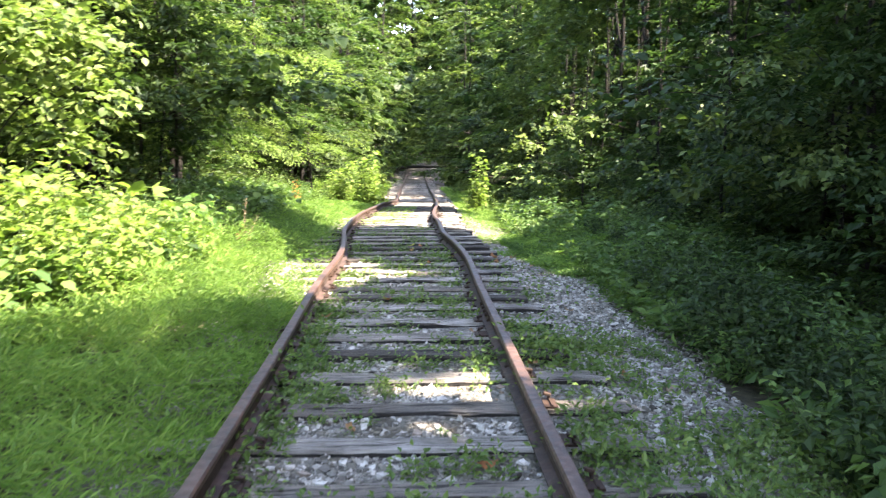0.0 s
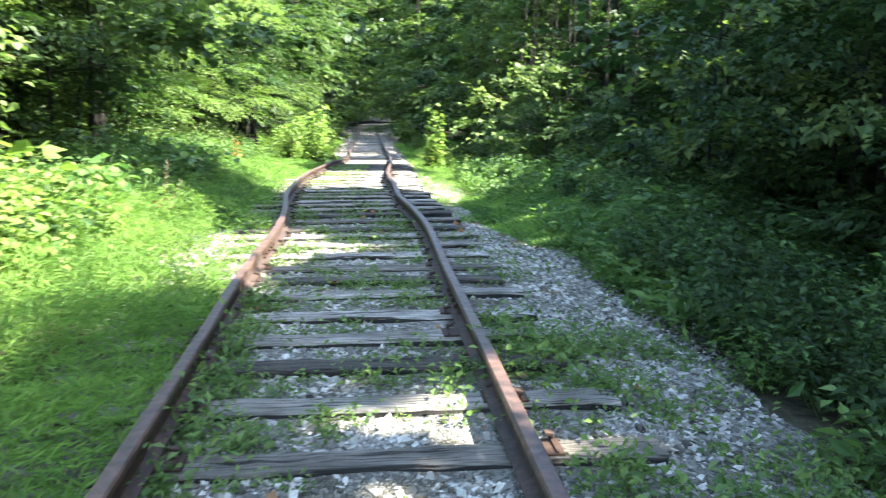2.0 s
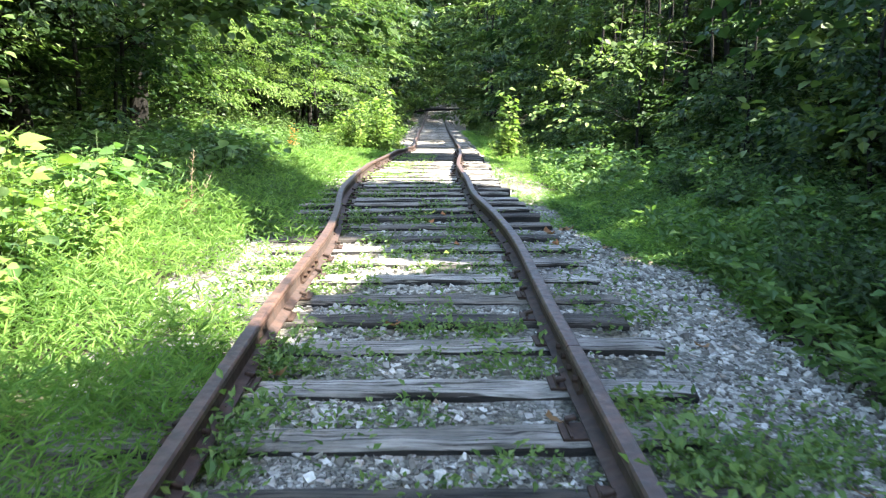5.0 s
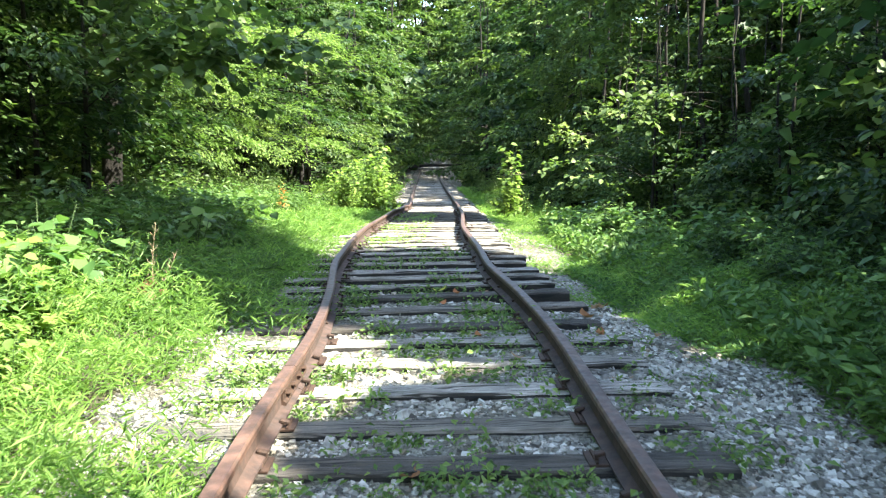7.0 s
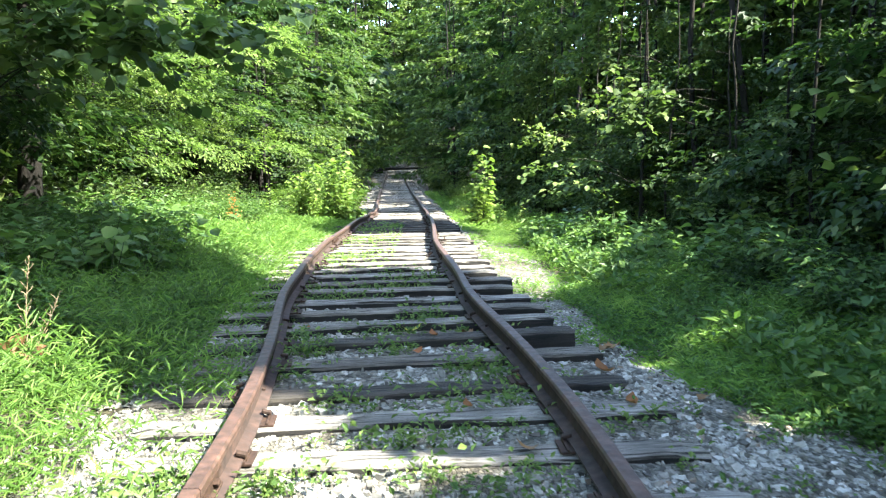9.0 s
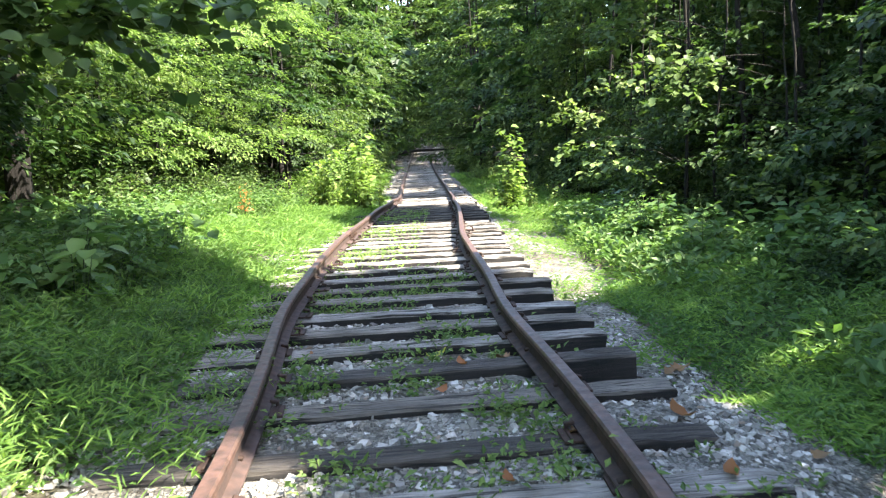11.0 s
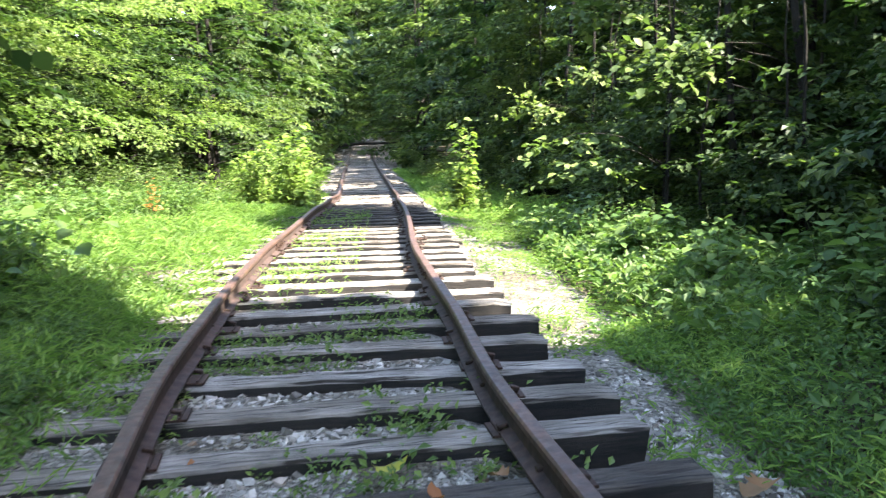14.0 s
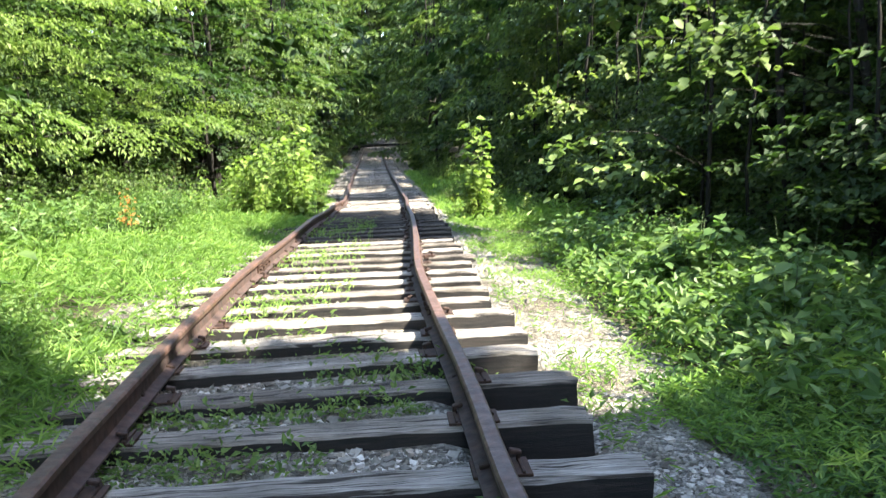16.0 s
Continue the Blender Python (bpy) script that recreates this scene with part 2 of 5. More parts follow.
def sprays(g, origin, heading, reach, count, size, aspect=0.7, droop=0.25, fine=False, flat=0.35):
    """Leafy twigs: at each origin a twig of that reach along its heading, with leaves to both sides, lying nearly flat."""
    n = len(origin)
    heading = unit(heading)
    s = np.tile(np.linspace(0.12, 1, count), (n, 1)) + g.normal(0, 0.04, (n, count))
    level = unit(np.cross(heading, np.array([0, 0, 1.0])))
    up = np.cross(level, heading)
    sgn = np.where(np.arange(count) % 2 == 0, 1.0, -1.0)[None, :, None]
    pos = origin[:, None] + heading[:, None] * (s * reach[:, None])[..., None]
    pos[..., 2] -= droop * (s ** 2) * reach[:, None]
    pos += g.normal(0, 0.05, pos.shape) * reach[:, None, None]
    axis = heading[:, None] * 0.6 + level[:, None] * sgn * (0.9 - 0.6 * s[..., None]) + g.normal(0, 0.25, pos.shape)
    axis[..., 2] -= 0.2
    normal = up[:, None] + g.normal(0, flat, pos.shape)
    ln = size * g.uniform(0.65, 1.25, (n, count))
    w = ln * aspect * g.uniform(0.8, 1.15, (n, count))
    return leaf_arrays(pos.reshape(-1, 3), axis.reshape(-1, 3), normal.reshape(-1, 3), ln.ravel(), w.ravel(), fine)


def fans(g, origin, heading, reach, width, count, size, aspect=0.62, droop=0.3, flat=0.13):
    """Boughs as flat, drooping fans: the leaves of each lie in one thin layer, widest past the middle."""
    n = len(origin)
    heading = unit(heading)
    u = g.beta(1.5, 1.0, (n, count))
    level = unit(np.cross(heading, np.array([0, 0, 1.0])))
    up = np.cross(level, heading)
    v = g.uniform(-1, 1, (n, count)) * (np.sin(np.pi * u ** 0.75) * 0.9 + 0.1) * width[:, None]
    pos = origin[:, None] + heading[:, None] * (u * reach[:, None])[..., None] + level[:, None] * v[..., None] + g.normal(0, 0.025, (n, count, 3))
    pos[..., 2] -= droop * u ** 2 * reach[:, None] + 0.3 * v ** 2 / width[:, None]
    axis = heading[:, None] * 0.8 + level[:, None] * np.sign(v)[..., None] * 0.55 + g.normal(0, 0.3, pos.shape)
    axis[..., 2] -= 0.3
    normal = up[:, None] + g.normal(0, flat, pos.shape)
    ln = size * g.uniform(0.6, 1.3, (n, count))
    return leaf_arrays(pos.reshape(-1, 3), axis.reshape(-1, 3), normal.reshape(-1, 3), ln.ravel(), (ln * aspect * g.uniform(0.8, 1.2, (n, count))).ravel())


# ---- the line of the track ----
TRACK_Y = np.array([-40, 3.05, 5.3, 7.35, 9.15, 10.5, 12.0, 13.0, 14.4, 16.4, 18.8, 22.4, 29.6, 34.4, 41.8, 51.2, 66.3, 85, 110, 260])
TRACK_X = np.array([3.0, -0.03, -0.20, -0.37, -0.48, -0.64, -0.88, -0.94, -1.08, -1.22, -1.27, -1.42, -1.72, -2.08, -2.64, -3.29, -4.32, -5.4, -6.8, -15])
TRACK_Z = np.array([0, 0, 0, 0, 0, 0, -0.01, -0.025, -0.065, -0.135, -0.225, -0.385, -0.835, -0.915, -1.045, -1.215, -1.40, -1.1, -0.2, 1.5])


def track_x(y):
    return np.interp(y, TRACK_Y, TRACK_X)


def track_z(y):
    return np.interp(y, TRACK_Y, TRACK_Z)


def wave(x, y, f, s=0.0):
    return (np.sin(x * f + 1.3 * s) * np.cos(y * f * 0.83 + s) + np.sin(x * f * 0.57 - y * f * 0.71 + 2.1 * s)) * 0.5


def ground_z(x, y):
    """The height of the ground: a low bank under the track, falling on its right, level on its left."""
    x, y = np.asarray(x, float), np.asarray(y, float)
    s = x - track_x(y)
    bare = np.clip((y - 10.55) / 0.35, 0, 1) * np.clip((16.5 - y) / 2.5, 0, 1)          # where the ballast has washed away on the right
    right = np.interp(s, [0.9, 1.35, 1.8, 2.4, 3.5, 8, 30], [0, 0.08, 0.5, 0.95, 1.0, 1.5, 2.5])
    left = np.interp(-s, [0.9, 1.5, 3, 8, 30], [0, 0.02, 0.06, 0.25, 1.2])
    z = track_z(y) - 0.055 - 0.03 * np.clip((y - 10.6) / 1.0, 0, 1) * np.clip((1.6 - np.abs(s)) / 0.4, 0, 1) - right * 0.24 + left - bare * 0.14 * np.clip((s - 0.62) / 0.4, 0, 1) * np.clip((3 - s) / 1.5, 0, 1)
    rough = np.clip((np.abs(s) - 1.2) / 2.5, 0, 1)
    return z + wave(x, y, 1.9) * 0.035 * (0.25 + rough) + wave(x, y, 0.31, 2) * 0.25 * rough


def sheet(xs, ys, zfun):
    X, Y = np.meshgrid(xs, ys)
    V = np.stack([X, Y, zfun(X, Y)], -1).reshape(-1, 3)
    n, m = len(xs), len(ys)
    i = (np.arange(m - 1)[:, None] * n + np.arange(n - 1)[None]).ravel()
    return V, np.stack([i, i + 1, i + n + 1, i + n], 1)


gx = np.concatenate([np.linspace(-400, -20, 14), np.linspace(-16, -5, 18), np.linspace(-4.7, 3.7, 70), np.linspace(4.2, 16, 18), np.linspace(20, 400, 14)])
gy = np.concatenate([np.linspace(-300, -12, 14), np.linspace(-8, 34, 150), np.linspace(35, 90, 56), np.linspace(100, 700, 20)])
V, F = sheet(gx, gy, ground_z)
tagged(new("ground", mesh("ground", V, F, [SOIL], True)), "dark forest soil with leaf litter beside the track", "ground", kind="structure")

# the bed of broken limestone under the ties, a strip that runs out into the soil
bs, by = np.linspace(-2.1, 2.75, 60), np.concatenate([np.linspace(-8, 30, 190), np.linspace(30.5, 130, 100)])
S, Y = np.meshgrid(bs, by)
X = S + track_x(Y)
edge = np.clip((np.abs(S - 0.32) - 1.85 + 0.25 * wave(X, Y, 1.7, 4)) / 0.35, 0, 1)
Z = ground_z(X, Y) + 0.014 - 0.07 * edge + 0.012 * wave(X, Y, 9, 1)
n = len(bs)
i = (np.arange(len(by) - 1)[:, None] * n + np.arange(n - 1)[None]).ravel()
tagged(new("ballast_bed", mesh("ballast_bed", np.stack([X, Y, Z], -1).reshape(-1, 3), np.stack([i, i + 1, i + n + 1, i + n], 1), [GRAVEL], True)),
       "grey limestone ballast under the railway track", "ballast", kind="structure")


# ---- rails ----
RAIL_BASE = 0.016
PROFILE = [(-0.06, 0), (0.06, 0), (0.06, 0.010), (0.012, 0.026), (0.009, 0.10), (0.033, 0.108), (0.034, 0.132), (0.026, 0.141),
           (-0.026, 0.141), (-0.034, 0.132), (-0.033, 0.108), (-0.009, 0.10), (-0.012, 0.026), (-0.06, 0.010)]


def rail_line(side, y):
    """The middle of a rail's foot; the line is worn into small kinks and dips."""
    sx = np.gradient(track_x(y), y)
    x = track_x(y) + side * 0.755 + 0.012 * np.sin(y * 0.9 + side)
    z = track_z(y - side * 0.755 * sx) + RAIL_BASE + 0.006 * np.sin(y * 1.3 + 2 * side)
    return np.stack([x, y, z], -1)


def rail_thing(side, y0, y1):
    y = np.arange(y0, y1 + 0.01, 0.3 if y1 < 40 else 0.8)
    y[-1] = y1
    pts = rail_line(side, y)
    # soften the corners of the line
    for _ in range(3):
        pts[1:-1] = (pts[:-2] + 2 * pts[1:-1] + pts[2:]) / 4
    tan = unit(np.gradient(pts, axis=0))
    across = unit(np.cross(tan, np.array([0, 0, 1.0])))
    prof = np.array(PROFILE)
    k = len(prof)
    v = (pts[:, None] + across[:, None] * prof[None, :, :1] + np.array([0, 0, 1.0]) * prof[None, :, 1:]).reshape(-1, 3)
    f = [(a * k + b, a * k + (b + 1) % k, (a + 1) * k + (b + 1) % k, (a + 1) * k + b) for a in range(len(pts) - 1) for b in range(k)]
    f += [tuple(range(k))[::-1], tuple(range((len(pts) - 1) * k, len(pts) * k))]
    o = pts[0].copy()
    index = [0 if 5 <= b <= 9 else 1 for a in range(len(pts) - 1) for b in range(k)] + [1, 1]
    ob = new("rail", mesh("rail", v - o, f, [RAIL, SHADED_WEB], False, index))
    ob.location = o
    return tagged(ob, "rusty brown steel rail spiked to weathered ties", "rail", "rails of the track")


BOLT = Soup()
BOLT.tube([(0, 0, 0), (0.02, 0, 0), (0.024, 0, 0)], [0.017, 0.017, 0.010], 6)
BOLT = BOLT.mesh("bolt", [SPIKE], False)


def bar_mesh():
    s = Soup()
    prof = np.array([(0.0, 0.018), (0.026, 0.022), (0.030, 0.034), (0.014, 0.045), (0.014, 0.082), (0.026, 0.09), (0.026, 0.103), (0.0, 0.106)])
    v = np.concatenate([np.c_[prof[:, 0], np.full(8, yy), prof[:, 1]] for yy in (-0.3, 0.3)])
    s.add(v, [(a, (a + 1) % 8, 8 + (a + 1) % 8, 8 + a) for a in range(8)] + [tuple(range(8))[::-1], tuple(range(8, 16))])
    return s.mesh("joint_bar", [SPIKE], False)


BAR = bar_mesh()


def joint(rail, side, y):
    """Two joint bars with bolts, one to each side of the rail, over the gap at y."""
    p = rail_line(side, np.array([y - 0.1, y, y + 0.1]))
    yaw = math.atan2(p[2, 0] - p[0, 0], 0.2)
    for turn in (0, math.pi):
        m = Matrix.Translation(p[1]) @ Matrix.Rotation(-yaw + turn, 4, "Z") @ Matrix.Translation((0.009, 0, 0))
        bar = child("joint_bar", BAR, rail, "rusted steel joint bar with bolts")
        bar.matrix_parent_inverse = rail.matrix_basis.inverted()
        bar.matrix_basis = m
        for dy in (-0.22, -0.08, 0.08, 0.22):
            b = child("bolt", BOLT, bar)
            b.location = (0.014, dy, 0.064)


for side, cuts in ((-1, (-6, 8.25, 17.4, 28.6, 39, 50, 61, 72, 92, 112)), (1, (-4, 6.45, 15.3, 25.6, 36.5, 47, 58, 72, 92, 112))):
    for a, b in zip(cuts, cuts[1:]):
        r = rail_thing(side, a + 0.004, b - 0.004)
        if b < 30:
            joint(r, side, b)

# ---- ties, with their plates and spikes ----
TIE_L, TIE_W, TIE_H = 2.6, 0.178, 0.18


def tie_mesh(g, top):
    """A worn timber: rounded, uneven edges, a checked top, splintered ends; its top bare and grey, its tarred sides and
    ends painted darker still for shade.
    """
    nx, prof = 26, np.array([(-0.5, -1), (-0.5, -0.12), (-0.47, -0.03), (-0.25, 0.0), (0, -0.015), (0.25, 0.0), (0.47, -0.03), (0.5, -0.12), (0.5, -1)])
    k = len(prof)
    xs = np.linspace(-0.5, 0.5, nx) * TIE_L * g.uniform(0.97, 1.02)
    wob = np.cumsum(g.normal(0, 0.0009, (nx, 2)), 0)
    v = np.zeros((nx, k, 3))
    v[..., 0] = xs[:, None]
    v[..., 1] = prof[None, :, 0] * TIE_W * g.uniform(0.95, 1.05) + wob[:, :1]
    v[..., 2] = prof[None, :, 1] * TIE_H + wob[:, 1:] * (prof[None, :, 1] > -0.5)
    v[:, 1:-1] += g.normal(0, 0.0028, (nx, k - 2, 3)) * np.array([0.3, 1, 0.9])
    v[:, 4, 2] -= np.abs(g.normal(0, 0.006, nx))
    for e, sg in ((0, 1), (-1, -1)):
        v[e, :, 0] += sg * np.abs(g.normal(0, 0.012, k))
        v[e, 1:-1, 2] -= 0.008
    v = v.reshape(-1, 3)
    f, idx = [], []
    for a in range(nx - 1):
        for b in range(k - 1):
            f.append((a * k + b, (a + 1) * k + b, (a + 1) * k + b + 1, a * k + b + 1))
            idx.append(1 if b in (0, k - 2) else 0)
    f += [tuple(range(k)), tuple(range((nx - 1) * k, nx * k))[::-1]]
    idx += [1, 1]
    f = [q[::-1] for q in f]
    return mesh("railway_tie", v, f, [top, SHADED_CREOSOTE], False, idx)


def plate_mesh():
    bm = bmesh.new()
    bmesh.ops.create_cube(bm, size=1, matrix=Matrix.Translation((0, 0, 0.006)) @ Matrix.Diagonal((0.215, 0.15, 0.012, 1)))
    for sx in (-1, 1):
        bmesh.ops.create_cube(bm, size=1, matrix=Matrix.Translation((sx * 0.075, 0, 0.016)) @ Matrix.Diagonal((0.012, 0.15, 0.012, 1)))
    bmesh.ops.bevel(bm, geom=bm.edges[:], offset=0.002, segments=1, affect="EDGES")
    me = bpy.data.meshes.new("tie_plate")
    bm.to_mesh(me)
    bm.free()
    me.materials.append(SPIKE)
    return me


def spike_mesh():
    bm = bmesh.new()
    bmesh.ops.create_cube(bm, size=1, matrix=Matrix.Translation((0, 0, -0.01)) @ Matrix.Diagonal((0.016, 0.016, 0.09, 1)))
    bmesh.ops.create_cube(bm, size=1, matrix=Matrix.Translation((-0.012, 0, 0.037)) @ Matrix.Rotation(0.25, 4, "Y") @ Matrix.Diagonal((0.046, 0.032, 0.018, 1)))
    bmesh.ops.bevel(bm, geom=bm.edges[:], offset=0.004, segments=1, affect="EDGES")
    me = bpy.data.meshes.new("spike")
    bm.to_mesh(me)
    bm.free()
    me.materials.append(SPIKE)
    return me


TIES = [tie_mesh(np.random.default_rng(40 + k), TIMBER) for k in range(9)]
DARK_TIES = [tie_mesh(np.random.default_rng(50 + k), DARK_TIMBER) for k in range(4)]
DARK = (5.2, 7.27, 9.79, 10.92)
PLATE, SPIKE_ME = plate_mesh(), spike_mesh()
TIE_LABEL = "weathered grey timber tie with tarred, shade-darkened sides, bedded in ballast"
TIE_FRONT = [1.45, 1.95, 2.46, 2.98, 3.5, 4.05, 4.64, 5.2, 5.69, 6.22, 6.8, 7.27, 7.75, 8.28, 8.84, 9.33, 9.79, 10.38, 10.92, 11.44, 11.91, 12.4, 12.93, 13.47, 13.98]
while TIE_FRONT[-1] < 110:
    TIE_FRONT.append(TIE_FRONT[-1] + rng.uniform(0.46, 0.56))
TIE_SHIFT = {10.92: 0.03, 11.44: 0.0, 10.38: 0.03, 4.05: 0.06, 4.64: 0.03, 5.69: -0.05, 3.5: 0.07}
for k, y in enumerate(TIE_FRONT):
    yc = y + 0.09
    slope = (track_x(yc + 0.5) - track_x(yc - 0.5))
    grade = (track_z(yc + 0.5) - track_z(yc - 0.5))
    skew = rng.normal(0, 0.8) if y < 20 else rng.normal(0, 2.2)
    m = (Matrix.Translation((float(track_x(yc)) + TIE_SHIFT.get(y, rng.normal(0, 0.035)), yc, float(track_z(yc))))
         @ Matrix.Rotation(math.atan(-slope) + radians(skew), 4, "Z") @ Matrix.Rotation(math.atan(grade), 4, "X"))
    if k % 2:
        m = m @ Matrix.Rotation(math.pi, 4, "Z")
    # darker timber for the listed ties and for those between 20.0 and 26.4
    dark = y in DARK or 20.0 < y < 26.4
    label = "dark timber tie, worn and askew" if dark else TIE_LABEL if not 10.5 < y < 14.5 else "weathered timber tie with its dark end standing bare"
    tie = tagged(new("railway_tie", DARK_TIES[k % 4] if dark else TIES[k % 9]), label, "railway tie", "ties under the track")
    tie.matrix_basis = m
    if y < 27:
        for sx in (-0.755, 0.755):
            plate = child("tie_plate", PLATE, tie, "rusted steel tie plate")
            plate.location = (sx, 0, 0.0)
            for j, dx in enumerate((-0.073, 0.073)):
                sp = child("spike", SPIKE_ME, plate)
                sp.location = (dx, (0.045 if j else -0.045) * (1 if k % 2 else -1), rng.uniform(0.0, 0.012))
                sp.rotation_euler = (0, 0, math.pi if j == 0 else 0)

g = np.random.default_rng(77)
for k, y in enumerate(np.arange(-5.3, 1.2, 0.52)):
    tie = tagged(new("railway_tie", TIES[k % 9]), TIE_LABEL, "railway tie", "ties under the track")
    tie.matrix_basis = Matrix.Translation((float(track_x(y + 0.09)) + g.normal(0, 0.03), y + 0.09, float(track_z(y)))) @ Matrix.Rotation(0.07 + radians(g.normal(0, 0.8)), 4, "Z")

# ---- loose stones of the ballast ----
ROCK_V = np.array([(x, y, z) for x in (-0.75, 0.75) for y in (-0.75, 0.75) for z in (-0.75, 0.75)])
ROCK_F = np.array([(0, 1, 3, 2), (4, 6, 7, 5), (0, 4, 5, 1), (2, 3, 7, 6), (1, 5, 7, 3)])      # open below, where they lie on the bed
CHIP_V = np.array([(-0.9, -0.6, -0.5), (0.6, -0.9, -0.5), (0.9, 0.6, -0.5), (-0.6, 0.9, -0.5), (0.1, 0.0, 0.55)])
CHIP_F = np.array([(0, 1, 4), (1, 2, 4), (2, 3, 4), (3, 0, 4)])


def stones(name, s, y, size, label, shape=ROCK_V, faces=ROCK_F):
    x = s + track_x(y)
    n, k = len(x), len(shape)
    z = ground_z(x, y)
    a, b = rng.uniform(0, 2 * np.pi, n), rng.normal(0, 0.45, n)
    sc = size[:, None] * rng.uniform(0.72, 1.22, (n, 3)) * np.array([1, 1, 0.85])
    v = (shape[None] * rng.uniform(0.78, 1.15, (n, k, 1)) + rng.normal(0, 0.17, (n, k, 3))) * sc[:, None]
    ca, sa, cb, sb = np.cos(a), np.sin(a), np.cos(b), np.sin(b)
    y1, z1 = v[..., 1] * cb[:, None] - v[..., 2] * sb[:, None], v[..., 1] * sb[:, None] + v[..., 2] * cb[:, None]
    v = np.stack([v[..., 0] * ca[:, None] - y1 * sa[:, None], v[..., 0] * sa[:, None] + y1 * ca[:, None], z1], -1)
    v += np.stack([x, y, z + size * rng.uniform(0.15, 0.75, n)], -1)[:, None]
    f = (faces[None] + (np.arange(n) * k)[:, None, None]).reshape(-1, faces.shape[1])
    return tagged(new(name, mesh(name, v.reshape(-1, 3), f, [STONE], False)), label, "gravel", kind="stuff")


def ballast_places(n):
    """Places between and beside the ties, thinning out under the grass and where the bed has washed away."""
    s = np.concatenate([rng.uniform(-1.75, 1.4, n // 2), rng.normal(1.75, 0.42, n // 3), rng.uniform(-0.8, 2.0, n // 5)])
    y = np.concatenate([rng.uniform(1.2, 15, n // 2), rng.uniform(1.2, 14, n // 3), rng.uniform(3.0, 13.2, n // 5)])
    n = len(s)
    under = np.abs((y + 0.09 * s)[:, None] - np.array(TIE_FRONT)[None] - 0.09).min(1)
    keep = (s > np.where(y < 7, -0.9, -1.8)) & (y < 14.2) & (s < 2.6 + 0.3 * np.sin(y * 2.1)) & ~((y > 9.6) & (s > 1.8 + 0.12 * np.sin(y * 5)))
    keep &= ~((y > 12.5) & (s > 1.35) & (rng.random(n) < 0.75)) & ~((s < -1.0) & (y < 7.2) & (rng.random(n) < 0.8))
    keep &= ~((np.abs(s) < 1.22) & (under < 0.075)) & ~((s < -1.45) & (y < 10) & (rng.random(n) < 0.7))
    return s[keep], y[keep]


s, y = ballast_places(44000)
stones("ballast_stones", s, y, rng.gamma(7, 0.0021, len(s)).clip(0.008, 0.026), "loose broken limestone between and beside the ties")
s, y = ballast_places(150000)
stones("ballast_chips", s, y, rng.gamma(7, 0.0021, len(s)).clip(0.008, 0.024), "small angular limestone chips packed round the ties", CHIP_V, CHIP_F)
n = 5200
stones("far_ballast_stones", rng.uniform(-1.5, 1.7, n), rng.uniform(16, 34, n), rng.gamma(6, 0.003, n).clip(0.012, 0.034), "pale broken limestone on the track further along")


# ---- where the sun comes through the trees ----
def landing(p):
    """Where the shadow of a point falls on the level of the track."""
    d = np.array(SUN)
    return p[..., 0] - d[0] / d[2] * p[..., 2], p[..., 1] - d[1] / d[2] * p[..., 2]


def inside(x, y, cx, cy, rx, ry):
    return ((x - cx) / rx) ** 2 + ((y - cy) / ry) ** 2 < 1


